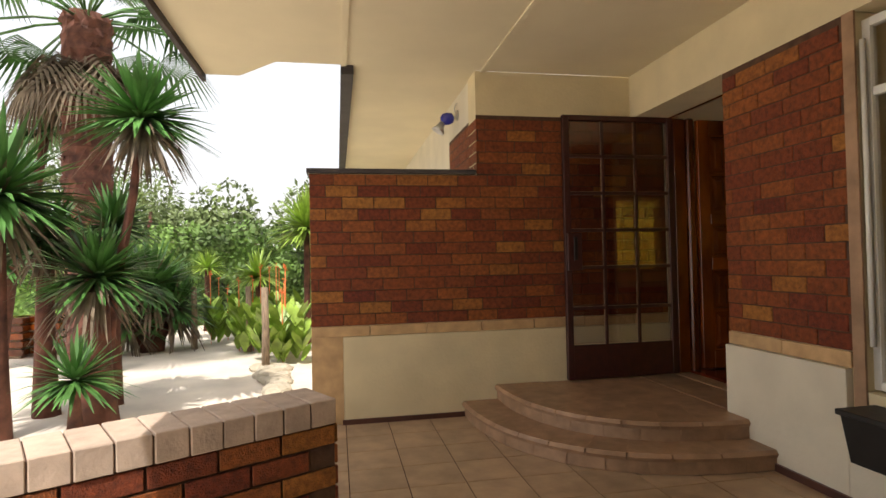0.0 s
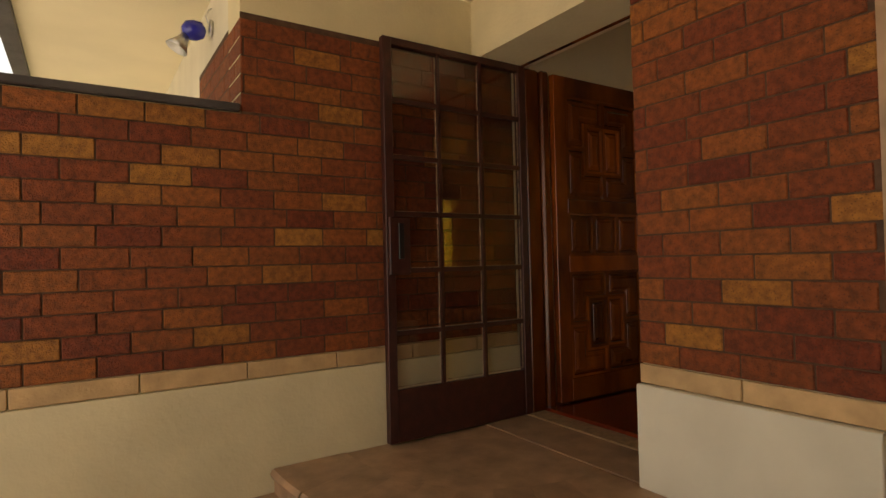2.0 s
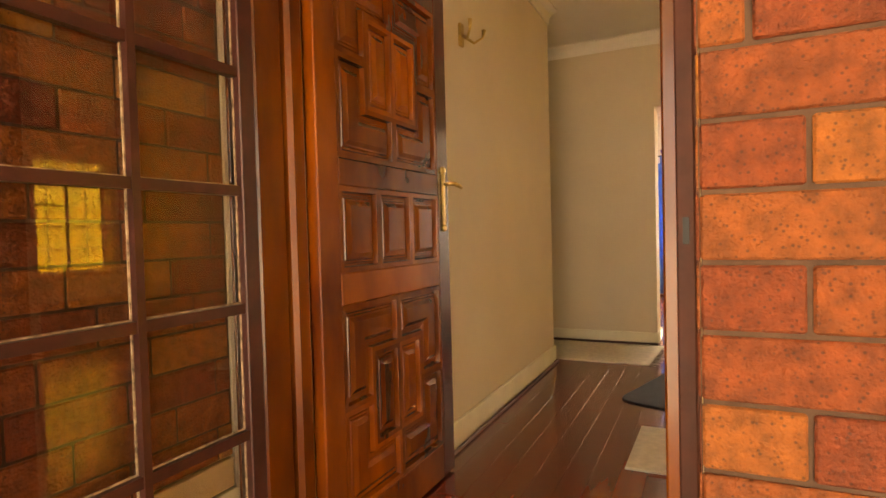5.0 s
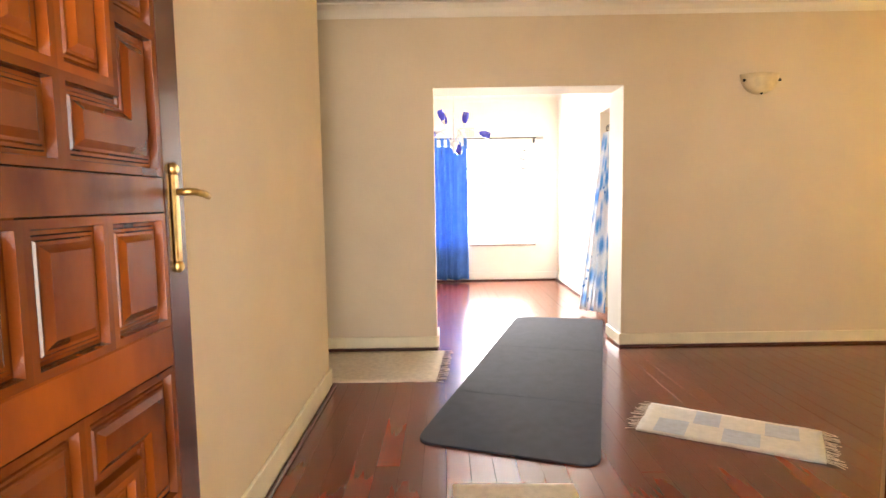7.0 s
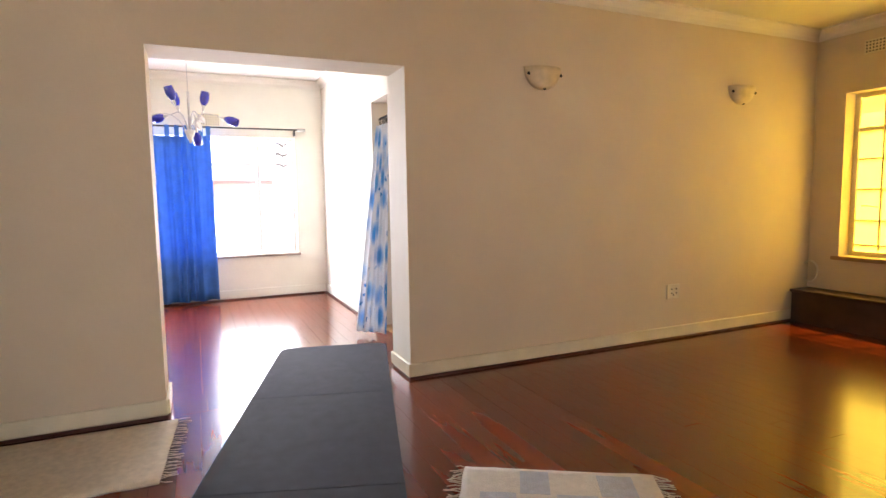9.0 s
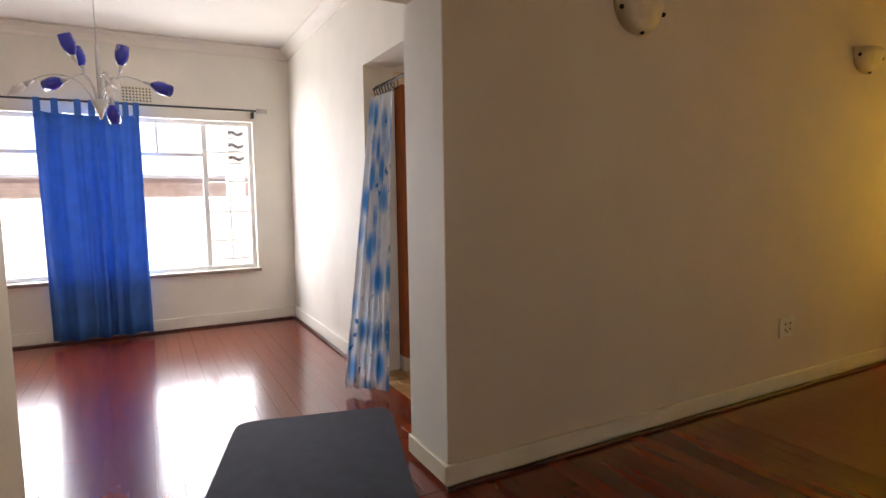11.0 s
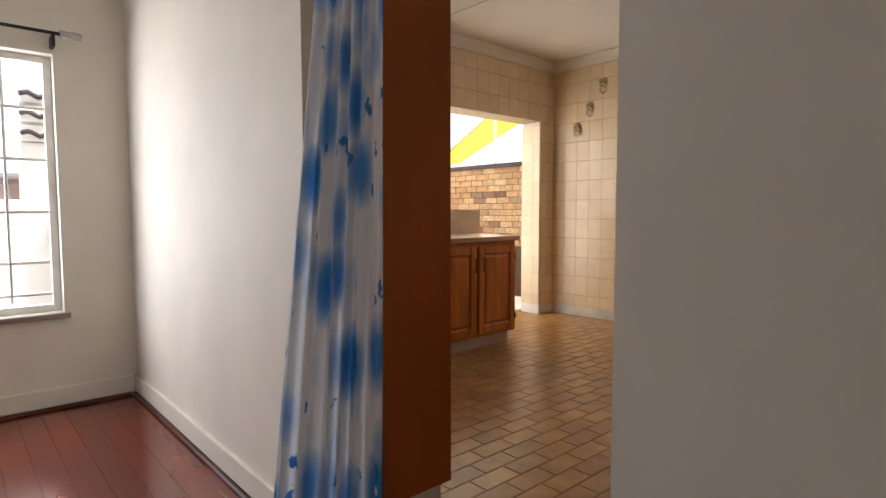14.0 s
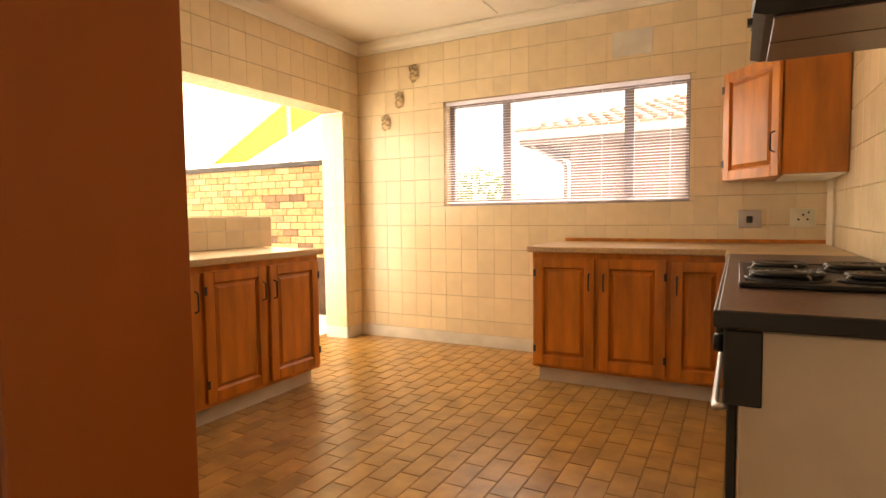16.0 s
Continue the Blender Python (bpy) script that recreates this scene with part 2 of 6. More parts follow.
def thing(name, m, label, category, group=""):
    ob = new(name)
    ob.matrix_basis = m
    return tagged(ob, label, category, group)


def structure(name, bm, material, label=""):
    return tagged(part(name, bm, material), label, "", "", "structure")


# ---- structure ----
XB, XC, XD, YL, YK, YD = 0.0, 4.2, 7.95, -6.23, -6.54, -2.43
PORCH, TOP, PTOP = -0.25, 2.67, 2.37
# porch wall with the low bay, then the plastered return behind it
wall_porch_north = structure("wall_porch_north", boxes((-2.53, -1.281, 0.012, 0.24, PORCH, 1.57), (-1.28, 0.3, 0.012, 0.24, PORCH, 2.03), (-1.28, 0.0, 0.004, 0.24, 2.03, PTOP)), M_PORCH, "cream plastered porch wall faced with brick")
structure("wall_return", boxes((-1.27, -1.05, 0.24, 9.0, -0.6, PTOP)), M_DADO, "white plastered side wall under the eaves")
structure("wall_porch_east", boxes((0.012, 0.3, -1.97, -1.1, PORCH, 2.03), (0.012, 0.3, -3.9, -1.97, PORCH, 0.28), (0.004, 0.3, -7.0, 0.0, 2.03, 2.9), (0.012, 0.3, -7.0, -3.9, PORCH, 2.03), (0.0, 0.3, 0.0, 0.24, 2.031, 2.9)), M_PORCH, "cream plastered front wall")
structure("ceiling_porch", boxes((-3.3, 0.0, -7.0, 0.0, PTOP, PTOP + 0.06), (-2.2, -1.27, 0.0, 9.0, PTOP, PTOP + 0.06)), M_PCEIL, "cream boarded porch ceiling")
structure("ceiling_batten", boxes((-2.29, -2.25, -7.0, 0.0, PTOP - 0.012, PTOP - 0.001), (-1.24, -1.2, -7.0, 0.0, PTOP - 0.012, PTOP - 0.001)), M_PCEIL)
# two unseen walls, added to keep side light out of the porch
structure("wall_porch_west", boxes((-3.6, -3.4, -7.2, -4.5, -0.6, PTOP)), M_PORCH)
structure("wall_porch_south", boxes((-3.3, 0.0, -7.2, -7.0, PORCH, PTOP)), M_PORCH)
bm = bmesh.new()
for z_ in (PTOP, PTOP + 0.06):
    bm.faces.new([bm.verts.new((x_, y_, z_)) for x_, y_ in ((-3.3, 0.0), (-2.75, 0.0), (-3.05, 0.34), (-3.3, 0.34))])
structure("ceiling_corner", bm, M_PCEIL)
structure("fascia", boxes((-3.33, -3.3, -7.0, 0.36, PTOP - 0.05, PTOP + 0.2)), M_DARK, "dark brown fascia board")
structure("gutter", boxes((-2.29, -2.2, 0.02, 9.0, PTOP - 0.06, PTOP + 0.08)), M_DARK, "dark gutter along the eaves")
structure("porch_floor", boxes((-2.6, 0.012, -7.0, 0.012, PORCH - 0.2, PORCH - 0.006)), M_MORTAR)
structure("ground", boxes((-400, 400, -400, 400, -0.62, -0.55)), mat("pale_sandy_ground", (0.74, 0.66, 0.56), 0.95, vary=0.15, scale=1.5, bump=0.4, bump_scale=30), "pale sandy ground")
# inside
structure("wall_front_inside", boxes((0.3, 0.42, 0.0, 0.24, -0.1, TOP), (0.3, 0.39, -1.95, -1.1, -0.1, TOP), (0.3, 0.42, -3.9, -1.95, -0.1, 0.35), (0.3, 0.42, -3.9, -1.95, 2.05, TOP), (0.3, 0.42, -6.5, -3.9, -0.1, TOP), (0.3, 0.42, -1.1, 0.0, 2.06, TOP)), M_CREAM)
structure("wall_hall", boxes((0.26, 3.31, -0.02, 0.2, -0.1, TOP), (3.1, 3.31, 0.2, 3.5, -0.1, TOP), (3.31, 4.52, 3.5, 3.7, -0.1, TOP)), M_CREAM, "cream painted hall wall")
structure("wall_middle", boxes((XC, 4.52, -0.7, 3.5, -0.1, TOP), (XC, 4.52, -2.168, -0.7, 2.045, TOP), (XC, XC + 0.009, YD, -2.168, -0.1, TOP), (XC, 4.24, YL, YD, -0.1, TOP)), M_CREAM, "cream painted wall with a wide opening")
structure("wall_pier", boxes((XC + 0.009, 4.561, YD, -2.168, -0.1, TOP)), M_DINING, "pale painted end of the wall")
structure("wall_living_south", boxes((0.1, 2.5, YL - 0.25, YL, -0.1, TOP), (3.93, 4.34, YL - 0.25, YL, -0.1, TOP), (2.5, 3.93, YL - 0.25, YL, -0.1, 0.62), (2.5, 3.93, YL - 0.25, YL, 2.07, TOP)), M_CREAM)
structure("floor_base", boxes((0.14, 8.25, -6.8, 3.6, -0.3, -0.02)), M_KGROUT)
structure("ceiling_living", boxes((0.16, 4.34, -6.5, 3.6, TOP, TOP + 0.1)), M_CEIL, "white painted ceiling")
structure("ceiling_dining", boxes((4.34, 8.25, YD, 3.6, TOP, TOP + 0.1)), M_CEIL, "white painted ceiling")
structure("ceiling_kitchen", boxes((4.34, 8.25, -6.8, YD, TOP, TOP + 0.1)), M_CEIL, "white boarded kitchen ceiling")
structure("wall_dining_south", boxes((4.32, 4.561, YD - 0.22, YD - 0.001, -0.1, TOP), (4.562, 5.8, YD - 0.22, YD, 2.08, TOP), (5.8, 8.2, YD - 0.22, YD, -0.1, TOP)), M_DINING, "pale painted wall with an opening to the kitchen")
structure("wall_dining_east", boxes((XD, 8.2, YD, -2.075, -0.1, TOP), (XD, 8.2, -2.075, 0.45, -0.1, 0.54), (XD, 8.2, -2.075, 0.45, 1.96, TOP), (XD, 8.2, 0.45, 3.0, -0.1, TOP)), M_DINING, "pale painted window wall")
structure("wall_dining_north", boxes((4.52, 8.2, 3.0, 3.2, -0.1, TOP)), M_DINING)
structure("wall_kitchen_east", boxes((XD, 8.2, -6.3, -3.6, 2.04, TOP), (XD, 8.2, YK, -6.32, -0.1, TOP), (XD, 8.2, -5.31, -2.9, -0.1, 1.11), (XD, 8.2, -2.9, YD - 0.22, -0.1, TOP), (XD, 8.2, -3.6, -2.9, 1.11, TOP)), M_GROUT)
structure("wall_kitchen_south", boxes((4.345, 5.13, YK - 0.25, YK, -0.1, TOP), (7.06, 8.2, YK - 0.25, YK, -0.1, TOP), (5.13, 7.06, YK - 0.25, YK, -0.1, 1.195), (5.13, 7.06, YK - 0.25, YK, 2.07, TOP)), M_GROUT)
structure("wall_kitchen_west", boxes((4.24, 4.32, YK, YD - 0.22, -0.1, TOP)), M_GROUT)

M_BLUE = mat("royal_blue_cloth", (0.05, 0.17, 0.52), 0.65, vary=0.12, scale=8, bump=0.1, bump_scale=200)
M_BLUE_TL, _mx = M_BLUE.node_tree.nodes.new("ShaderNodeBsdfTranslucent"), M_BLUE.node_tree.nodes.new("ShaderNodeMixShader")
M_BLUE_TL.inputs[0].default_value = (0.1, 0.26, 0.65, 1)
_mx.inputs[0].default_value = 0.22
for _a, _b in ((M_BLUE.node_tree.nodes["Principled BSDF"].outputs[0], _mx.inputs[1]), (M_BLUE_TL.outputs[0], _mx.inputs[2]), (_mx.outputs[0], M_BLUE.node_tree.nodes["Material Output"].inputs[0])):
    M_BLUE.node_tree.links.new(_a, _b)
M_BLUEGLASS = mat("cobalt_glass", (0.02, 0.025, 0.4), 0.12, vary=0.1, coat=0.5)
M_MAT = mat("charcoal_exercise_mat", (0.032, 0.036, 0.052), 0.9, vary=0.12, scale=12, bump=0.3, bump_scale=250)
M_RUG = mat("cream_woven_cotton", (0.68, 0.61, 0.5), 0.95, vary=0.08, scale=30, bump=0.6, bump_scale=160)
M_RUGPALE = mat("off_white_woven_cotton", (0.7, 0.67, 0.62), 0.95, vary=0.06, scale=30, bump=0.6, bump_scale=160)
M_RUGBLUE = mat("pale_blue_woven_cotton", (0.5, 0.54, 0.61), 0.95, vary=0.08, scale=30, bump=0.6, bump_scale=160)
M_CARCASS = mat("dark_box_wood", (0.05, 0.025, 0.018), 0.45, vary=0.3, scale=6, bump=0.08)
M_SHELL = mat("frosted_glass_shade", (0.7, 0.58, 0.36), 0.4, vary=0.1, scale=14)
M_LEAF = mat("yucca_leaf", (0.085, 0.21, 0.05), 0.4, vary=0.35, scale=3, per=0.15)
M_LEAF2 = mat("bright_canna_leaf", (0.3, 0.45, 0.07), 0.45, vary=0.35, scale=4)
M_HEDGE = mat("hedge_leaf", (0.12, 0.22, 0.04), 0.6, vary=0.6, scale=1.3)
M_FAR = mat("far_tree_leaf", (0.17, 0.23, 0.08), 0.7, vary=0.4, scale=1.0)
M_DRY = mat("dry_palm_leaf", (0.2, 0.15, 0.1), 0.8, vary=0.3, scale=4)
M_TRUNK = mat("fibrous_palm_trunk", (0.14, 0.055, 0.036), 0.9, vary=0.4, scale=7, bump=0.8, bump_scale=30)
M_POST = mat("weathered_post_wood", (0.3, 0.22, 0.15), 0.9, vary=0.3, scale=8, bump=0.5, stretch=(6, 6, 1))
M_STONE = mat("pale_edging_stone", (0.5, 0.44, 0.34), 0.9, vary=0.2, scale=6, bump=0.5)
M_FLOWER = mat("orange_canna_flower", (0.7, 0.16, 0.04), 0.6)
M_YBRICK = mat("yellow_face_brick", (0.9, 0.9, 0.9), 0.8, vary=0.2, scale=20, bump=0.4, bump_scale=90, hue=((0.6, 0.38, 0.2), (0.64, 0.45, 0.27), (0.5, 0.28, 0.14), (0.6, 0.36, 0.18), (0.66, 0.47, 0.27), (0.22, 0.12, 0.08)))
M_HOUSE = mat("pale_house_render", (0.27, 0.2, 0.2), 0.85, vary=0.08, scale=2)
M_ROOFTILE = mat("terracotta_roof_tile", (0.44, 0.29, 0.23), 0.8, vary=0.25, scale=6, bump=0.4, per=0.15)
M_WHITEWALL = mat("whitewashed_yard_wall", (0.8, 0.79, 0.76), 0.9, vary=0.04)
M_COOKER = mat("cream_enamel", (0.62, 0.5, 0.36), 0.35, vary=0.04)
M_BROWNTOP = mat("dark_brown_hob_worktop", (0.09, 0.05, 0.04), 0.35, vary=0.25, scale=50, bump=0.04)
M_HOOD = mat("brown_grey_enamel", (0.16, 0.12, 0.11), 0.3, 0.4, vary=0.1)
M_SOCKET = mat("ivory_socket_plastic", (0.7, 0.64, 0.5), 0.35)
M_SWITCH = mat("brushed_switch_plate", (0.5, 0.47, 0.45), 0.4, 0.6)
M_BLIND = mat("white_blind_slat", (0.8, 0.79, 0.82), 0.5)
_n, _l = M_BLIND.node_tree.nodes, M_BLIND.node_tree.links
_tl, _mx = _n.new("ShaderNodeBsdfTranslucent"), _n.new("ShaderNodeMixShader")
_tl.inputs[0].default_value = (0.85, 0.84, 0.9, 1)
_mx.inputs[0].default_value = 0.8
_l.new(_n["Principled BSDF"].outputs[0], _mx.inputs[1])
_l.new(_tl.outputs[0], _mx.inputs[2])
_l.new(_mx.outputs[0], _n["Material Output"].inputs[0])
M_ALU = mat("bronze_window_frame", (0.24, 0.21, 0.22), 0.4, 0.5)
M_PLAQUE = mat("painted_plaster_ornament", (0.5, 0.36, 0.2), 0.6, vary=0.5, scale=40)
RUGPTS = [(2.94, -1.95), (2.52, -2.64), (2.18, -2.44), (2.58, -1.73)]
M_BULB = mat("frosted_bulb", (0.75, 0.72, 0.68), 0.2)

# printed shower curtain: blue blooms on white, thin enough to let light through
M_SHOWER = bpy.data.materials.new("printed_shower_curtain")
M_SHOWER.use_nodes = True
_n, _l = M_SHOWER.node_tree.nodes, M_SHOWER.node_tree.links
_b = _n["Principled BSDF"]
_b.inputs["Roughness"].default_value = 0.45
_uv = _n.new("ShaderNodeTexCoord")
_base = None


def print_layer(scale, stops, wobble=0.0, stretch=(1, 1, 1)):
    """One printed motif: a shade of blue by the distance from scattered points, laid over what is there."""
    global _base
    mp_, v_, r_, mx_ = _n.new("ShaderNodeMapping"), _n.new("ShaderNodeTexVoronoi"), _n.new("ShaderNodeValToRGB"), _n.new("ShaderNodeMix")
    mp_.inputs["Scale"].default_value = stretch
    mp_.inputs["Location"].default_value = (scale * 0.37, scale * 0.11, 0)
    v_.inputs["Scale"].default_value, v_.inputs["Randomness"].default_value = scale, 0.75
    _l.new(_uv.outputs["UV"], mp_.inputs[0])
    way_in = mp_.outputs[0]
    if wobble:
        ns, ad_ = _n.new("ShaderNodeTexNoise"), _n.new("ShaderNodeVectorMath")
        ns.inputs["Scale"].default_value, ns.inputs["Detail"].default_value = 38, 3
        ad_.operation = "MULTIPLY_ADD"
        ad_.inputs[1].default_value = (wobble, wobble, 0)
        _l.new(_uv.outputs["UV"], ns.inputs[0])
        _l.new(ns.outputs["Color"], ad_.inputs[0])
        _l.new(way_in, ad_.inputs[2])
        way_in = ad_.outputs[0]
    _l.new(way_in, v_.inputs["Vector"])
    els = r_.color_ramp.elements
    for k, (p_, c_) in enumerate(stops):
        e_ = els[k] if k < 2 else els.new(p_)
        e_.position, e_.color = p_, (c_, c_, c_, 1)
    _l.new(v_.outputs["Distance"], r_.inputs[0])
    mx_.data_type = "RGBA"
    mx_.inputs[7].default_value = (0.05, 0.38, 0.78, 1) if wobble < 0.05 else (0.03, 0.27, 0.6, 1)
    _l.new(r_.outputs[0], mx_.inputs[0])
    if _base:
        _l.new(_base, mx_.inputs[6])
    else:
        mx_.inputs[6].default_value = (0.88, 0.91, 0.95, 1)
    _base = mx_.outputs[2]


print_layer(5.0, ((0.0, 0.0), (1.0, 0.0), (0.07, 0.0), (0.09, 0.95), (0.3, 0.85), (0.58, 0.0)), 0.02)
print_layer(11.0, ((0.0, 0.95), (1.0, 0.0), (0.19, 0.9), (0.23, 0.0)), 0.07)
_cr = _n.new("NodeReroute")
_l.new(_base, _cr.inputs[0])
_l.new(_cr.outputs[0], _b.inputs["Base Color"])
_tl, _mx = _n.new("ShaderNodeBsdfTranslucent"), _n.new("ShaderNodeMixShader")
_l.new(_cr.outputs[0], _tl.inputs[0])
_mx.inputs[0].default_value = 0.62
_l.new(_b.outputs[0], _mx.inputs[1])
_l.new(_tl.outputs[0], _mx.inputs[2])
_l.new(_mx.outputs[0], _n["Material Output"].inputs[0])

rnd = random.Random(7)

# ---- porch ----
def step_block(z0, z1, a, b):
    """A quarter-round step in the corner of the two walls."""
    bm = bmesh.new()
    n = 20
    ring = [(0.0, 0.0)] + [(-a * abs(math.cos(k / n * math.pi / 2)) ** (2 / 2.5), -b * abs(math.sin(k / n * math.pi / 2)) ** (2 / 2.5)) for k in range(n + 1)]
    low = [bm.verts.new((x, y, z0)) for x, y in ring]
    top = [bm.verts.new((x, y, z1)) for x, y in ring]
    bm.faces.new(top)
    bm.faces.new(list(reversed(low)))
    for k in range(len(ring)):
        j = (k + 1) % len(ring)
        bm.faces.new((low[k], low[j], top[j], top[k]))
    return bm


steps = thing("porch_steps", pose(0, 0, 0), "rounded brown tiled steps at the front door", "steps")
def arc_tiles(name, z, a, b, inner, count, parent):
    """Tread tiles and a rounded nosing on a quarter-round step."""
    def p(f, r):
        c, s_ = abs(math.cos(f * math.pi / 2)) ** 0.8, abs(math.sin(f * math.pi / 2)) ** 0.8
        return (-(a * c) * r, -(b * s_) * r)
    for k in range(count):
        bm = bmesh.new()
        f0, f1 = (k + 0.02) / count, (k + 0.98) / count
        cells = []
        sub = 4
        for q in range(sub + 1):
            f = f0 + (f1 - f0) * q / sub
            o, i = p(f, 1.0), p(f, inner)
            cells.append((o, i))
        top = [(bm.verts.new((*o, z)), bm.verts.new((*i, z))) for o, i in cells]
        out = [bm.verts.new((o[0] * 1.012, o[1] * 1.012, z - 0.02)) for o, i in cells]
        dn = [bm.verts.new((o[0] * 1.006, o[1] * 1.006, z - 0.04)) for o, i in cells]
        bt = [bm.verts.new((*i, z - 0.02)) for o, i in cells]
        for q in range(sub):
            bm.faces.new((top[q][0], top[q + 1][0], top[q + 1][1], top[q][1]))
            bm.faces.new((top[q][0], out[q], out[q + 1], top[q + 1][0]))
            bm.faces.new((out[q], dn[q], dn[q + 1], out[q + 1]))
            bm.faces.new((top[q][1], top[q + 1][1], bt[q + 1], bt[q]))
        part(name, bm, M_STEP, parent)
    for k in range(count):
        bm = bmesh.new()
        f0, f1 = (k + 0.52) / count, min(1, (k + 1.48) / count)
        if f1 <= f0:
            break
        pts = [p(f0 + (f1 - f0) * q / 4, 1.002) for q in range(5)]
        hi = [bm.verts.new((x, y, z - 0.041)) for x, y in pts]
        lo = [bm.verts.new((x, y, z - 0.108)) for x, y in pts]
        for q in range(4):
            bm.faces.new((hi[q], lo[q], lo[q + 1], hi[q + 1]))
        part("riser_tile", bm, M_STEP, parent)


part("lower_step", step_block(PORCH, -0.142, 1.42, 1.47), M_STEP, steps)
part("upper_step", step_block(-0.142, -0.034, 1.165, 1.27), M_STEP, steps)
arc_tiles("tread_tile", -0.138, 1.425, 1.475, 0.72, 9, steps)
arc_tiles("tread_tile", -0.03, 1.17, 1.275, 0.7, 8, steps)
structure("door_threshold", boxes((0.0, 0.42, -1.1, 0.0, -0.1, -0.028)), M_STEP)

gate = thing("security_gate", pose(0.33, -0.06, -0.02), "open maroon glazed security gate folded against the wall", "gate")
GW, GT = 0.94, 2.05
part("gate_frame", boxes((-GW, -GW + 0.05, -0.02, 0.02, 0, GT), (-0.05, 0, -0.02, 0.02, 0, GT), (-GW + 0.05, -0.05, -0.02, 0.02, GT - 0.04, GT), bevel=0.003), M_GATE, gate)
part("kick_panel", boxes((-GW + 0.05, -0.05, -0.014, 0.014, 0.0, 0.26), bevel=0.003), M_GATE, gate, "solid maroon bottom panel")
ROWS = [0.26, 0.545, 0.86, 1.15, 1.44, 1.73, GT - 0.04]
for k in range(1, 6):
    part("glazing_bar", boxes((-GW + 0.05, -0.05, -0.014, 0.01, ROWS[k] - 0.012, ROWS[k] + 0.012)), M_GATE, gate)
for x in (-0.61, -0.33):
    part("upright_bar", boxes((x - 0.009, x + 0.009, -0.018, 0.006, 0.26, GT - 0.04)), M_GATE, gate)
xs = [-GW + 0.05, -0.619, -0.601, -0.339, -0.321, -0.05]
for r in range(6):
    for c in range(3):
        x0, x1, z0, z1 = xs[2 * c], xs[2 * c + 1], ROWS[r] + 0.012, ROWS[r + 1] - 0.012
        part("pane", boxes((x0, x1, 0.004, 0.007, z0, z1)), M_PANE, gate)
        part("putty", boxes((x1 - 0.004, x1 - 0.0005, -0.001, 0.0035, z0 + 0.004, z1), (x0 + 0.0005, x1 - 0.0005, -0.001, 0.0035, z0 + 0.0005, z0 + 0.004)), M_PUTTY, gate, "worn pale putty line")
part("lock_box", boxes((-GW + 0.012, -GW + 0.13, -0.035, 0.02, 0.84, 1.13), bevel=0.004), M_GATE, gate)
part("lock_plate", boxes((-GW + 0.06, -GW + 0.09, -0.044, -0.035, 0.92, 1.1), bevel=0.003), M_BLACK, gate, "black lock plate")

frame_ = thing("door_frame", pose(0.3, 0, 0), "red varnished moulded front door frame", "door frame")
part("hinge_jamb", boxes((0.034, 0.15, -0.072, -0.001, -0.028, 2.03), (0.154, 0.222, -0.086, -0.001, -0.028, 2.03), (0.0, 0.033, -0.03, -0.001, -0.028, 2.03), bevel=0.012), M_DOORWOOD, frame_)
part("lock_jamb", boxes((-0.008, 0.008, -1.099, -1.037, -0.028, 2.03), (0.0085, 0.036, -1.099, -1.056, -0.028, 2.03), bevel=0.004), M_DOORWOOD, frame_)
part("head", boxes((0.0, 0.036, -1.099, -0.001, 2.03, 2.06), bevel=0.004), M_DOORWOOD, frame_)
part("gate_jamb", boxes((-0.118, -0.028, -1.099, -1.089, -0.028, 2.03), (-0.0275, -0.009, -1.099, -1.06, -0.028, 2.03), bevel=0.003), M_GATEJAMB, frame_, "brown painted gate jamb")
part("strike_plate", boxes((-0.031, -0.028, -1.08, -1.07, 0.985, 1.03)), M_BLACK, frame_, "black strike plate")

door = thing("front_door", pose(0.53, -0.09, 0.01, 0, 0, -0.5), "open carved red hardwood front door with fielded panels", "door")
DW, DH = 0.86, 2.0
part("backing_board", boxes((0.1, DW - 0.1, -0.004, 0.018, 0.1, DH - 0.1)), M_DOORWOOD, door)
part("hinge_stile", boxes((0, 0.1, -0.022, 0.022, 0, DH), bevel=0.004), M_DOORWOOD, door)
part("lock_stile", boxes((DW - 0.1, DW, -0.022, 0.022, 0, DH), bevel=0.004), M_DOORDARK, door, "dark varnished lock stile")
for z0, z1 in ((0, 0.14), (0.79, 0.89), (1.155, 1.24), (DH - 0.12, DH)):
    part("rail", boxes((0.1, DW - 0.1, -0.022, 0.022, z0, z1), bevel=0.004), M_DOORWOOD, door)


def fielded(poly, parent):
    """One coffer of the carved door: a flat rim, a sunk moulding and a raised field."""
    bm = bmesh.new()
    f = bm.faces.new([bm.verts.new((x, -0.021, z)) for x, z in poly])
    f.normal_update()
    if f.normal.y > 0:
        f.normal_flip()
    for thick, depth in ((0.016, 0.0), (0.004, -0.018), (0.006, 0.0), (0.003, 0.005), (0.006, 0.0), (0.003, 0.004), (0.006, 0.0), (0.014, 0.009)):
        bm.normal_update()
        bmesh.ops.inset_region(bm, faces=[f], use_boundary=True, thickness=thick, depth=depth, use_even_offset=True)
    part("fielded_panel", bm, M_DOORWOOD, parent)


def rect(x0, x1, z0, z1):
    return [(x0, z0), (x1, z0), (x1, z1), (x0, z1)]


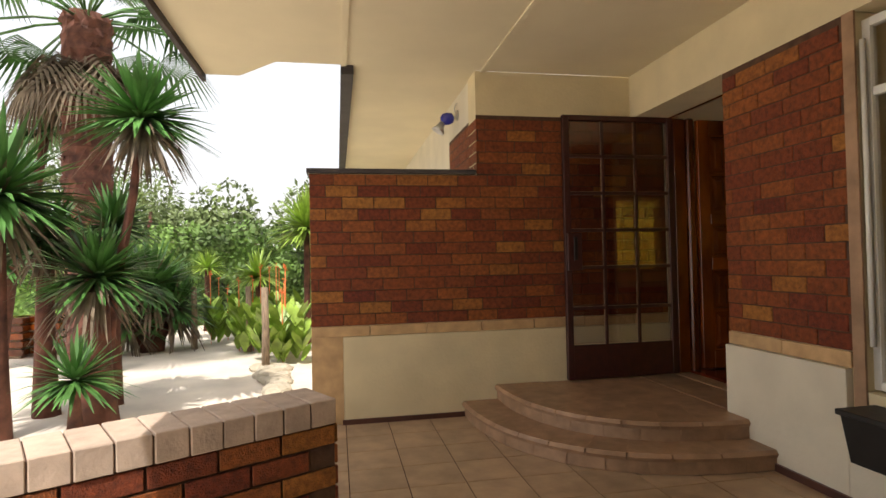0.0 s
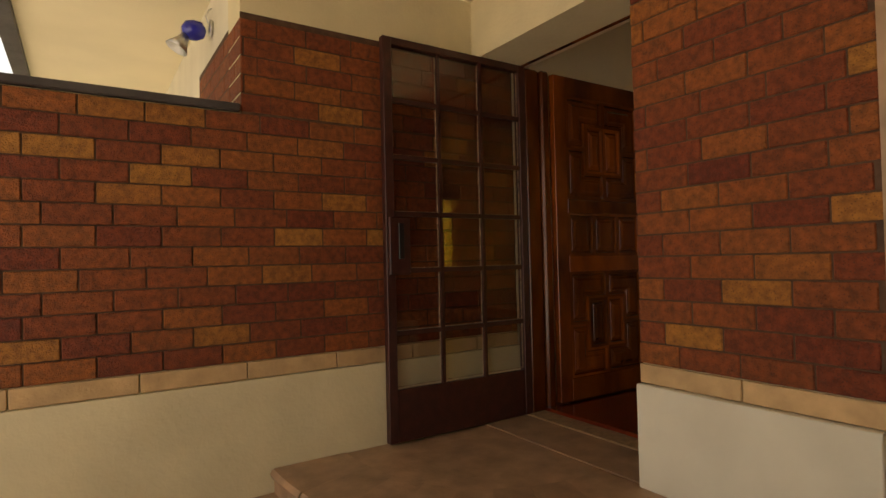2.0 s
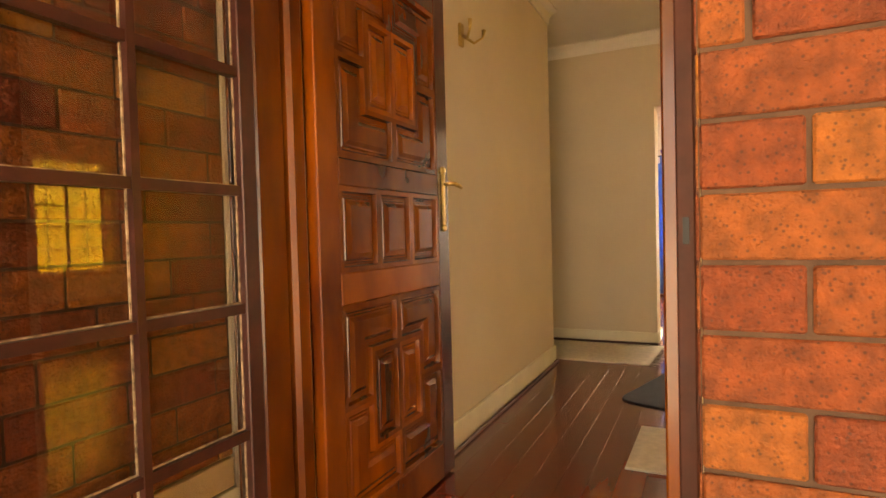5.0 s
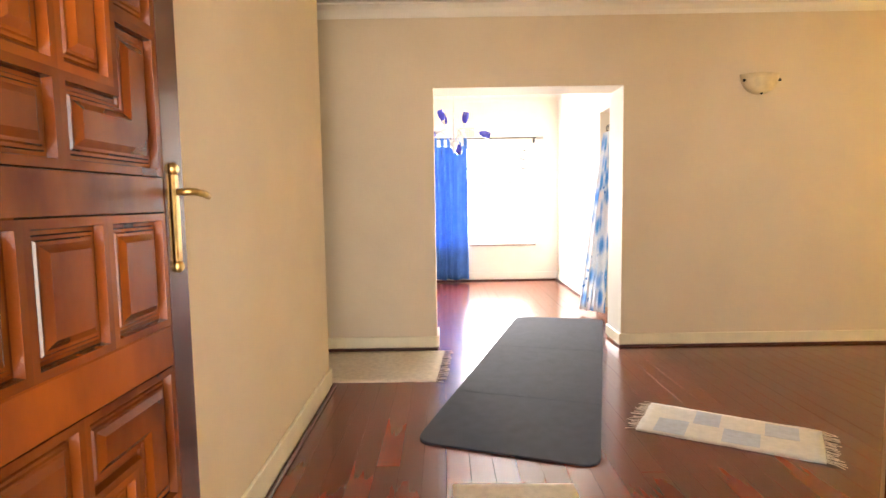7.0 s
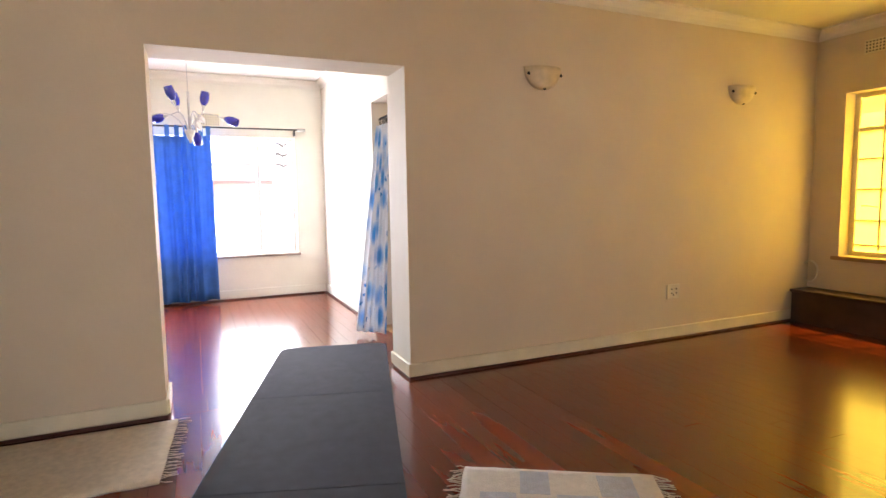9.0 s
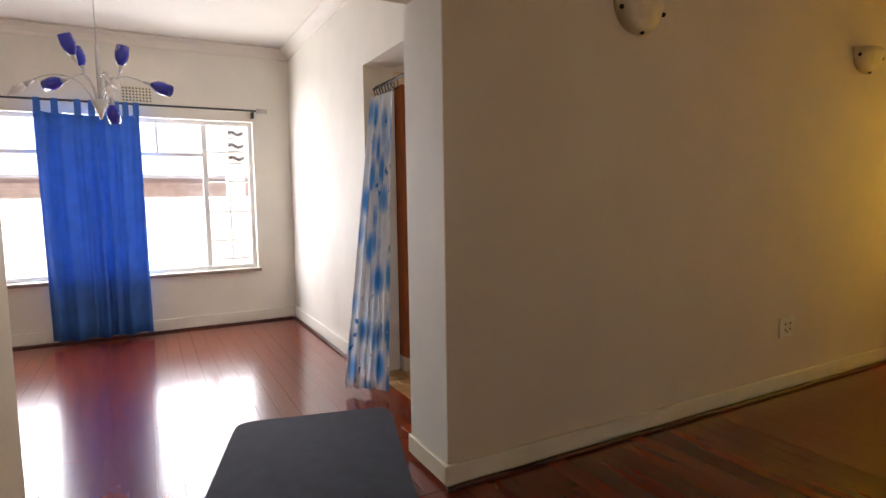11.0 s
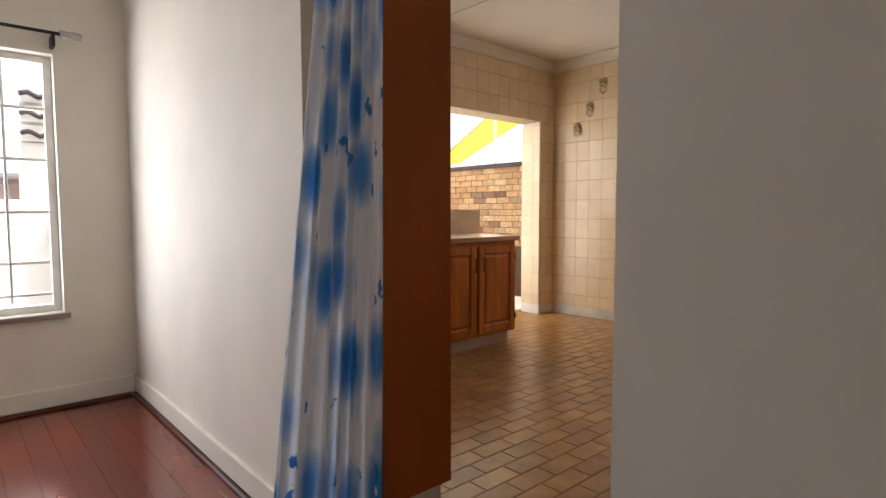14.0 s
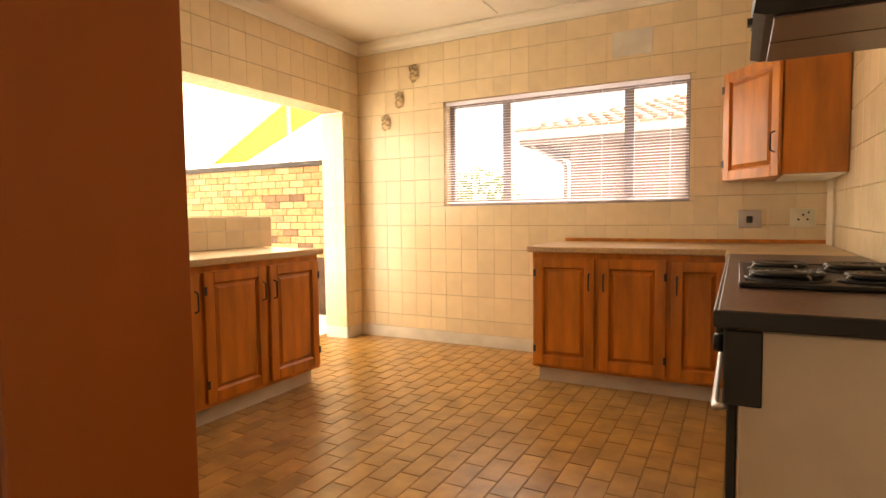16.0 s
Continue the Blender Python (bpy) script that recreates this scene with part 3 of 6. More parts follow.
for k in range(3):
    fielded(rect(0.1 + 0.22 * k, 0.1 + 0.22 * (k + 1), 0.89, 1.155), door)
for z0, z1 in ((0.14, 0.79), (1.24, DH - 0.12)):
    x0, x1, xc, zc, w = 0.1, 0.76, 0.43, (z0 + z1) / 2, 0.17
    fielded([(x0, z1), (x0, zc), (x0 + w, zc), (x0 + w, z1 - w), (xc, z1 - w), (xc, z1)], door)
    fielded([(x1, z1), (xc, z1), (xc, z1 - w), (x1 - w, z1 - w), (x1 - w, zc), (x1, zc)], door)
    fielded([(x0, z0), (xc, z0), (xc, z0 + w), (x0 + w, z0 + w), (x0 + w, zc), (x0, zc)], door)
    fielded([(x1, z0), (x1, zc), (x1 - w, zc), (x1 - w, z0 + w), (xc, z0 + w), (xc, z0)], door)
    fielded(rect(x0 + w, xc, z0 + w, z1 - w), door)
    fielded(rect(xc, x1 - w, z0 + w, z1 - w), door)
bm = bmesh.new()
add_box(bm, DW - 0.069, DW - 0.043, -0.032, -0.022, 1.035, 1.25, bevel=0.004)
for z in (1.025, 1.26):
    add_lathe(bm, [(0.016, 0), (0.016, 0.006), (0.009, 0.014)], m=pose(DW - 0.056, -0.022, z, 90, 0, 0))
part("back_plate", bm, M_BRASS, door, "worn brass back plate")
bm = bmesh.new()
add_tube(bm, [(DW - 0.055, -0.03, 1.205), (DW - 0.055, -0.06, 1.205), (DW - 0.045, -0.07, 1.205), (DW + 0.01, -0.07, 1.2), (DW + 0.035, -0.068, 1.195)], 0.009)
part("lever_handle", bm, M_BRASS, door, "brass lever handle")

# low wall of the porch
lw = thing("porch_low_wall", pose(-2.36, -1.8, 0, 0, 0, -151), "low red brick wall with pale soldier coping", "garden wall")
part("wall_core", boxes((0.0, 3.4, -0.23, -0.01, PORCH - 0.3, 0.27)), M_MORTAR, lw)
for k in range(30):
    part("coping_brick", boxes((0.112 * k, 0.112 * k + 0.107, -0.26 + rnd.uniform(-0.002, 0.002), 0.012 + rnd.uniform(-0.003, 0.002), 0.272, 0.372 + rnd.uniform(-0.002, 0.002)), bevel=0.004), M_COPING, lw)
part("coping_bed", boxes((0.005, 3.4, -0.25, 0.004, 0.271, 0.362)), M_MORTAR, lw)
low_brick = mesh_of("brick", boxes((0, 0.222, -0.012, 0.0, 0, 0.074), bevel=0.003), M_BRICK)
for r in range(6):
    for k in range(14):
        b_ = new("brick", low_brick)
        b_.parent = lw
        b_.matrix_basis = pose(0.003 + 0.232 * k + (0.116 if r % 2 else 0), 0.004, 0.27 - 0.084 * (r + 1) + 0.006)
for r in range(6):
    b_ = new("brick", low_brick)
    b_.parent = lw
    b_.matrix_basis = pose(-0.001, -0.004, 0.27 - 0.084 * (r + 1) + 0.006, 0, 0, -90)

# spotlight under the eaves
lamp = thing("outdoor_spotlight", pose(-1.272, 0.68, 2.2), "small spotlight with a cobalt blue glass body", "wall light")
bm = bmesh.new()
add_lathe(bm, [(0.045, 0), (0.045, 0.012), (0.02, 0.02)], m=pose(0, 0, 0, 0, -90, 0))
part("wall_plate", bm, M_STEEL, lamp)
bm = bmesh.new()
add_lathe(bm, [(0.01, 0), (0.045, 0.02), (0.055, 0.06), (0.05, 0.1), (0.02, 0.125)], m=pose(-0.03, 0, -0.02, 0, -100, 0))
part("glass_body", bm, M_BLUEGLASS, lamp, "cobalt blue glass body")
bm = bmesh.new()
add_lathe(bm, [(0.02, 0), (0.03, 0.04), (0.06, 0.1), (0.052, 0.1), (0.02, 0.03)], m=pose(-0.13, 0, -0.06, 0, -150, 0))
part("reflector", bm, M_STEEL, lamp, "pale metal reflector cone")
bm = bmesh.new()
add_tube(bm, [(-0.01, 0, 0), (-0.03, 0, 0.06), (-0.015, 0, 0.1), (0.0, 0, 0.11)], 0.004, 6)
part("cable", bm, M_STEEL, lamp)

# white steel windows
def steel_window(name, m, width, height, bars_v, bars_h, label, category="window", glass=None, material=None, deep=0.04):
    """bars_v: (x, z0, z1, thick); bars_h: (z, x0, x1, thick). The window's own x runs along it."""
    material, glass = material or M_WHITE, glass or M_PANE
    w = thing(name, m, label, category)
    part("window_frame", boxes((0, 0.04, 0, deep, 0, height), (width - 0.04, width, 0, deep, 0, height), (0.04, width - 0.04, 0, deep, 0, 0.04), (0.04, width - 0.04, 0, deep, height - 0.04, height), bevel=0.003), material, w)
    for x, z0, z1, t in bars_v:
        part("mullion", boxes((x - t / 2, x + t / 2, 0.004, deep - 0.004, z0, z1), bevel=0.002), material, w)
    for z, x0, x1, t in bars_h:
        part("transom", boxes((x0, x1, 0.006, deep - 0.006, z - t / 2, z + t / 2), bevel=0.002), material, w)
    p = part("pane", boxes((0.02, width - 0.02, deep / 2 - 0.002, deep / 2 + 0.002, 0.02, height - 0.02)), glass, w)
    p.visible_shadow = glass is M_PANEY
    return w


def casement_stay(parent, x, z):
    bm = bmesh.new()
    add_tube(bm, [(x, -0.012, z), (x + 0.05, -0.03, z + 0.004), (x + 0.13, -0.02, z - 0.006)], 0.005, 6)
    part("window_handle", bm, M_STEEL, parent, "dull metal casement handle")


ROWZ = [0.1, 0.28, 0.56, 0.85, 1.13]
w1 = steel_window("dining_window", pose(XD + 0.08, 0.45, 0.54, 0, 0, -90), 2.525, 1.42,
    [(0.46, 0.04, 1.38, 0.045), (2.09, 0.04, 1.38, 0.045), (1.28, 1.11, 1.38, 0.02), (0.87, 1.11, 1.38, 0.02), (1.69, 1.11, 1.38, 0.02), (2.3, 0.06, 1.38, 0.014), (0.25, 0.06, 1.38, 0.014)],
    [(1.1, 0.48, 2.07, 0.035)] + [(z, 2.11, 2.485, 0.016) for z in ROWZ] + [(z, 0.04, 0.44, 0.016) for z in ROWZ], "white steel casement window with small side panes")
casement_stay(w1, 2.1, 0.7)
casement_stay(w1, 0.5, 0.7)
structure("window_sill_dining", boxes((XD - 0.03, XD + 0.08, -2.1, 0.48, 0.51, 0.538)), mat("brown_sill_tile", (0.3, 0.24, 0.2), 0.6), "brown tiled window sill")
w2 = steel_window("living_window", pose(3.93, YL - 0.14, 0.62, 0, 0, 180), 1.43, 1.45,
    [(0.48, 0.04, 1.41, 0.045), (0.95, 0.04, 1.41, 0.045), (0.24, 0.06, 1.41, 0.014), (1.19, 0.06, 1.41, 0.014), (0.72, 0.06, 1.41, 0.014)],
    [(1.13, 0.04, 1.39, 0.035)] + [(z, 0.04, 1.39, 0.014) for z in (0.1, 0.32, 0.6, 0.87)], "painted steel window with yellow patterned glass", glass=M_PANEY, material=M_SKIRT)
casement_stay(w2, 0.1, 0.45)
casement_stay(w2, 0.1, 1.14)
structure("window_sill_living", boxes((2.45, 3.98, YL - 0.1, YL + 0.03, 0.585, 0.618)), M_STEP)
w3 = steel_window("front_window", pose(0.06, -1.97, 0.29, 0, 0, -90), 1.92, 1.7,
    [(0.5, 0.04, 1.66, 0.045), (1.42, 0.04, 1.66, 0.045)], [(1.36, 0.04, 1.88, 0.04)], "white painted steel front window with scroll guard")
bm = bmesh.new()
for side in (1, -1):
    mid = 0.255 if side == 1 else 1.165
    for line in ([(0.0, 1.3), (-0.12, 1.28), (-0.17, 1.2), (-0.175, 1.1), (-0.13, 0.98), (-0.03, 0.82), (0.0, 0.76)],
                 [(0.0, 0.62), (-0.09, 0.54), (-0.14, 0.44), (-0.14, 0.34), (-0.08, 0.24), (0.0, 0.2)]):
        for flip in (1, -1):
            add_tube(bm, [(mid + flip * x, 0.09, z) for x, z in line], 0.006, 6)
    for cx, cz in ((-0.15, 1.33), (0.15, 1.33), (-0.15, 1.5), (0.15, 1.5)):
        add_tube(bm, [(mid + cx + 0.045 * (1 - k / 20) * math.cos(k / 2.2), 0.09, cz + 0.045 * (1 - k / 20) * math.sin(k / 2.2)) for k in range(17)], 0.005, 6)
    for z in (0.16, 0.7, 1.29, 1.45):
        add_tube(bm, [(mid - 0.2, 0.092, z), (mid + 0.2, 0.092, z)], 0.005, 6)
part("scroll_guard", bm, M_WHITE, w3, "white wrought scroll burglar guard")
bm = bmesh.new()
add_tube(bm, [(0.03, -0.03, 0.2), (0.03, -0.03, 1.6)], 0.012, 8)
part("hinge_rod", bm, M_WHITE, w3)
planter = thing("window_box", pose(-0.12, -2.06, 0.02), "empty black planter box under the front window", "planter")
bm = bmesh.new()
add_box(bm, -0.1, 0.1, -1.1, 0.0, 0.0, 0.2)
for v in bm.verts:
    if v.co.z < 0.1:
        v.co.x *= 0.75
        v.co.y = v.co.y * 0.96 - 0.02
part("trough", bm, M_BLACK, planter)
part("rim", boxes((-0.115, 0.099, -1.12, 0.015, 0.2, 0.225), bevel=0.004), M_BLACK, planter)
structure("trim_window", boxes((0.0, 0.012, -1.985, -1.925, 0.14, 2.03)), M_STEP)

# skirtings and cornices
def run_skirting(name, pieces, material):
    for k, d in enumerate(pieces):
        structure("baseboard", boxes(d, bevel=0.004), material)


run_skirting("baseboard", [(0.5, 3.31, -0.04, -0.022, 0.018, 0.13), (3.312, 3.33, -0.02, 3.4, 0.018, 0.13), (XC - 0.018, XC, -0.708, 3.4, 0.018, 0.105), (XC - 0.018, XC, YL + 0.02, -2.148, 0.018, 0.105), (XC, 4.52, -0.718, -0.7, 0.018, 0.105), (XC, 4.561, -2.168, -2.15, 0.018, 0.105), (0.45, 4.18, YL, YL + 0.018, 0.018, 0.105)], M_SKIRT)
run_skirting("baseboard", [(5.8, XD - 0.002, YD, YD + 0.018, 0.018, 0.12), (XD - 0.018, XD, YD + 0.02, 2.9, 0.018, 0.12), (4.52, 4.538, -0.7, 2.9, 0.018, 0.12)], M_DINING)
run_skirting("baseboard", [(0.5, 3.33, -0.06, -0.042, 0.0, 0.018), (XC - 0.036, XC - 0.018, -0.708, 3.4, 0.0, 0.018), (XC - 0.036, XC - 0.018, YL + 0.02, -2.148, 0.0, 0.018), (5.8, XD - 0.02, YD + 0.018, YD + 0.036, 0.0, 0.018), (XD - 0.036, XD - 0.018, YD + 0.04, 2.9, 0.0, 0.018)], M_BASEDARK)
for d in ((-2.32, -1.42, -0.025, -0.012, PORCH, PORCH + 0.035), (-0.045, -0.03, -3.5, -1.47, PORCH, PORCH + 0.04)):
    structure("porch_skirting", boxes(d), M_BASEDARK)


def cornice(x0, y0, x1, y1, nx, ny):
    """A cove between wall and ceiling along a line; (nx, ny) points into the room."""
    bm = bmesh.new()
    prof = [(0, 0), (0.012, 0), (0.014, 0.03), (0.03, 0.06), (0.06, 0.078), (0.075, 0.082), (0.075, 0.098), (0, 0.098)]
    rings = []
    for x, y in ((x0, y0), (x1, y1)):
        rings.append([bm.verts.new((x + nx * a, y + ny * a, TOP - 0.1 + b)) for a, b in prof])
    for k in range(len(prof)):
        j = (k + 1) % len(prof)
        bm.faces.new((rings[0][k], rings[0][j], rings[1][j], rings[1][k]))
    bm.faces.new(rings[0])
    bm.faces.new(rings[1])
    structure("cornice", bm, M_CEIL, "white coved cornice")


for c in ((XC, YL, XC, 3.5, -1, 0), (0.26, YL, XC, YL, 0, 1), (0.26, -0.02, 3.31, -0.02, 0, -1), (3.31, -0.02, 3.31, 3.5, 1, 0), (0.26, YL, 0.26, -0.02, 1, 0), (XD, YD, XD, 3.0, -1, 0), (4.52, YD, XD, YD, 0, 1), (4.52, YD, 4.52, 3.0, 1, 0), (4.32, YK, XD, YK, 0, 1), (XD, YK, XD, YD - 0.22, -1, 0), (4.32, YK, 4.32, YD - 0.22, 1, 0)):
    cornice(*c)
structure("ceiling_joint", boxes((4.4, 7.9, -4.7, -4.68, TOP - 0.006, TOP - 0.001), (6.5, 6.52, -6.4, -2.7, TOP - 0.007, TOP - 0.001), (5.5, 5.52, -2.3, 2.9, TOP - 0.006, TOP - 0.001)), M_CEIL)

# ---- living room ----
def sconce(name, m, label):
    s_ = thing(name, m, label, "wall light", "wall lights in the living room")
    bm = bmesh.new()
    n, rows = 14, 6
    grid = []
    for r in range(rows + 1):
        v = r / rows
        half, out, z = 0.146 * (1 - v ** 1.8) + 0.006, 0.085 * (1 - 0.75 * v * v), -0.15 * math.sin(v * math.pi / 2)
        grid.append([bm.verts.new((-out * math.cos((k / n - 0.5) * math.pi) - 0.004, half * math.sin((k / n - 0.5) * math.pi), z)) for k in range(n + 1)])
    for a, b in zip(grid, grid[1:]):
        for k in range(n):
            bm.faces.new((a[k], a[k + 1], b[k + 1], b[k])).smooth = True
    sh = part("shade", bm, M_SHELL, s_, "cream frosted glass half bowl")
    sol = sh.modifiers.new("thick", "SOLIDIFY")
    sol.thickness = 0.004
    for y, z in ((-0.135, -0.05), (0.135, -0.05), (0, -0.145)):
        bm = bmesh.new()
        add_lathe(bm, [(0.009, 0), (0.012, 0.008), (0.006, 0.016)], m=pose(-0.035 if y else -0.03, y, z, 0, -90, 0))
        part("clip", bm, M_BLACK, s_, "dark metal clip")
    return s_


s1 = sconce("wall_light", pose(XC, -3.205, 2.108), "cream half-bowl wall light on the living room wall")
copy_thing(s1, pose(XC, -5.225, 2.108))

def socket(m, plate, dots, label, group="", switch=False):
    s_ = thing("wall_socket", m, label, "socket", group)
    part("plate", boxes((0, 0.012, -0.07, 0.07, -0.06, 0.06), bevel=0.003), plate, s_)
    for y, z in dots:
        bm = bmesh.new()
        add_lathe(bm, [(0.007, 0), (0.007, 0.002)], sides=8, m=pose(0.012, y, z, 0, 90, 0))
        part("pin_hole", bm, M_BLACK, s_)
    if switch:
        part("rocker", boxes((0.012, 0.018, -0.018, 0.018, -0.025, 0.02), bevel=0.002), M_BLACK, s_, "black rocker switch")


socket(pose(XC, -4.5, 0.4, 0, 0, 180), M_SOCKET, ((0.03, 0.02), (0.03, -0.015), (-0.02, 0.02), (-0.02, -0.015), (0.0, -0.03)), "white double socket low on the living room wall")
socket(pose(4.76, YK + 0.006, 1.06, 0, 0, 90), M_SWITCH, (), "metal isolator switch with a black rocker above the worktop", switch=True)
socket(pose(4.46, YK + 0.006, 1.065, 0, 0, 90), M_SOCKET, ((0.0, 0.02), (-0.025, -0.01), (0.025, -0.01), (0.03, 0.035)), "ivory three-pin socket beside the worktop corner")

def flat_cloth(name, corners, thick, material, label, category, fringe=0, patches=None, curl=0.0):
    """A rug or mat from four floor corners, in order round it."""
    c = [Vector((*p, 0)) for p in corners]
    t = thing(name, pose(*((c[0] + c[2]) / 2)), label, category)
    o = (c[0] + c[2]) / 2
    nu, nv = 24, 12
    bm = bmesh.new()
    def at(u, v):
        p = c[0].lerp(c[1], u).lerp(c[3].lerp(c[2], u), v) - o
        wob = 0.004 * noise.noise(p * 9 + o)
        return p + Vector((wob * 2 * (v in (0, 1)), wob * 2 * (u in (0, 1)), thick + abs(wob) * 0.8 + curl * (max(0, abs(u - 0.5) - 0.46) * 12) ** 2))
    g = [[bm.verts.new(at(i / nu, j / nv)) for i in range(nu + 1)] for j in range(nv + 1)]
    h = [[bm.verts.new(at(i / nu, j / nv) - Vector((0, 0, thick * 0.9))) for i in range(nu + 1)] for j in range(nv + 1)]
    for j in range(nv):
        for i in range(nu):
            bm.faces.new((g[j][i], g[j][i + 1], g[j + 1][i + 1], g[j + 1][i])).smooth = True
            bm.faces.new((h[j][i], h[j + 1][i], h[j + 1][i + 1], h[j][i + 1]))
    for i in range(nu):
        bm.faces.new((g[0][i], h[0][i], h[0][i + 1], g[0][i + 1]))
        bm.faces.new((g[nv][i], g[nv][i + 1], h[nv][i + 1], h[nv][i]))
    for j in range(nv):
        bm.faces.new((g[j][0], g[j + 1][0], h[j + 1][0], h[j][0]))
        bm.faces.new((g[j][nu], h[j][nu], h[j + 1][nu], g[j + 1][nu]))
    part("woven_body" if fringe else "sheet", bm, material, t)
    if patches:
        for u0, u1, v0, v1 in patches:
            bm = bmesh.new()
            n = 5
            q = [[bm.verts.new(at(u0 + (u1 - u0) * i / n, v0 + (v1 - v0) * j / n) + Vector((0, 0, 0.0016))) for i in range(n + 1)] for j in range(n + 1)]
            for j in range(n):
                for i in range(n):
                    bm.faces.new((q[j][i], q[j][i + 1], q[j + 1][i + 1], q[j + 1][i]))
            ob = part("woven_block", bm, M_RUGBLUE, t, "pale blue woven block")
            ob.modifiers.new("thick", "SOLIDIFY").thickness = 0.001
    if fringe:
        for u, sgn in ((0, -1), (1, 1)):
            bm = bmesh.new()
            for k in range(fringe):
                v = (k + 0.5) / fringe
                p = at(u, v)
                way = (c[1] - c[0]).normalized() * sgn
                side = Vector((-way.y, way.x, 0))
                ln = rnd.uniform(0.04, 0.075)
                e = p + way * ln + side * rnd.uniform(-0.025, 0.025)
                add_tube(bm, [p, p.lerp(e, 0.5) + side * rnd.uniform(-0.01, 0.01) - Vector((0, 0, thick * 0.3)), Vector((e.x, e.y, 0.003))], 0.0022, 4)
            part("fringe", bm, M_RUG, t, "twisted cotton fringe")
    return t


flat_cloth("hall_rug", [(4.12, -0.76), (4.12, 0.75), (3.4, 0.75), (3.38, -0.7)], 0.008, M_RUG, "plain cream woven rug with a fringe by the hall wall", "rug", fringe=34)
flat_cloth("entrance_rug", [(1.5, -1.29), (2.04, -1.29), (2.05, -0.79), (1.5, -0.78)], 0.008, M_RUG, "small cream woven rug inside the front door", "rug")
flat_cloth("checked_rug", RUGPTS, 0.008, M_RUGPALE, "cream and pale blue blocked woven rug", "rug", fringe=26, patches=[(0.1, 0.28, 0.5, 0.95), (0.3, 0.45, 0.05, 0.5), (0.48, 0.68, 0.5, 0.92), (0.7, 0.88, 0.08, 0.5)])
# exercise mat: rounded corners
emat = thing("exercise_mat", pose(0, 0, 0), "long charcoal exercise mat through the wide opening", "mat")
bm = bmesh.new()
A, B, C, D = Vector((2.47, -0.61, 0)), Vector((2.17, -1.44, 0)), Vector((5.16, -2.3, 0)), Vector((5.35, -1.49, 0))
quad = [A, B, C, D]
ring = []
for k in range(4):
    p, q, r = quad[k - 1], quad[k], quad[(k + 1) % 4]
    a_, b_ = q + (p - q).normalized() * 0.1, q + (r - q).normalized() * 0.1
    for j in range(6):
        s_ = j / 5
        ring.append(a_.lerp(q, s_).lerp(q.lerp(b_, s_), s_))
loop_ = [[bm.verts.new(p + Vector((0, 0, z)) + (o_ - p) * k) for p in ring] for z, k, o_ in ((0.001, 0, Vector()), (0.006, -0.0004, (A + C) / 2), (0.010, 0.0012, (A + C) / 2))]
for a_, b_ in zip(loop_, loop_[1:]):
    for k in range(len(ring)):
        j = (k + 1) % len(ring)
        bm.faces.new((a_[k], a_[j], b_[j], b_[k]))
bm.faces.new(loop_[-1])
bm.faces.new(list(reversed(loop_[0])))
part("sheet", bm, M_MAT, emat)
for f in (0.25, 0.62):
    bm = bmesh.new()
    p, q = A.lerp(D, f), B.lerp(C, f)
    for i in range(8):
        a_, b_ = p.lerp(q, i / 8), p.lerp(q, (i + 1) / 8)
        add_tube(bm, [a_ + Vector((0, 0, 0.008)), b_ + Vector((0, 0, 0.008))], 0.0035, 6, cap=False)
    part("crease", bm, M_MAT, emat)

chest = thing("long_low_box", pose(0, 0, 0), "long dark wooden box under the yellow window", "box")
part("body", boxes((2.2, 4.17, YL + 0.02, YL + 0.27, 0.0, 0.28), bevel=0.006), M_CARCASS, chest)
part("lid", boxes((2.18, 4.178, YL + 0.02, YL + 0.285, 0.28, 0.305), bevel=0.004), M_CARCASS, chest)
cable = thing("coiled_cable", pose(4.15, YL + 0.02, 0.46), "coiled cream cable on the living room corner", "cable")
bm = bmesh.new()
add_tube(bm, [(0.07 * math.cos(k / 4), 0.01 + 0.0006 * k, 0.1 * math.sin(k / 4)) for k in range(60)], 0.004, 6)
part("coil", bm, M_SOCKET, cable)
bm = bmesh.new()
add_tube(bm, [(0.03, 0.004, 0.09), (0.034, 0.004, 0.6), (0.02, 0.004, 1.2), (0.036, 0.004, 1.6), (0.034, 0.004, 2.1)], 0.003, 6)
part("riser_cable", bm, M_SOCKET, cable)


def air_vent(m, nx, nz, label):
    v_ = thing("air_vent", m, label, "air vent")
    part("plate", boxes((0, 0.006, 0, nx * 0.026 + 0.014, 0, nz * 0.026 + 0.014), bevel=0.002), M_SKIRT, v_)
    bm = bmesh.new()
    for i in range(nx):
        for j in range(nz):
            add_box(bm, 0.0055, 0.0075, 0.014 + i * 0.026, 0.026 + i * 0.026, 0.014 + j * 0.026, 0.026 + j * 0.026)
    tagged(part("holes", bm, M_BLACK, v_, "dark square vent holes"), kind="stuff")


air_vent(pose(3.8, YL, 2.37, 0, 0, 90), 8, 4, "square-holed air vent above the yellow window")
air_vent(pose(XD, -0.98, 2.08, 0, 0, 180), 9, 5, "square-holed air vent above the dining window")

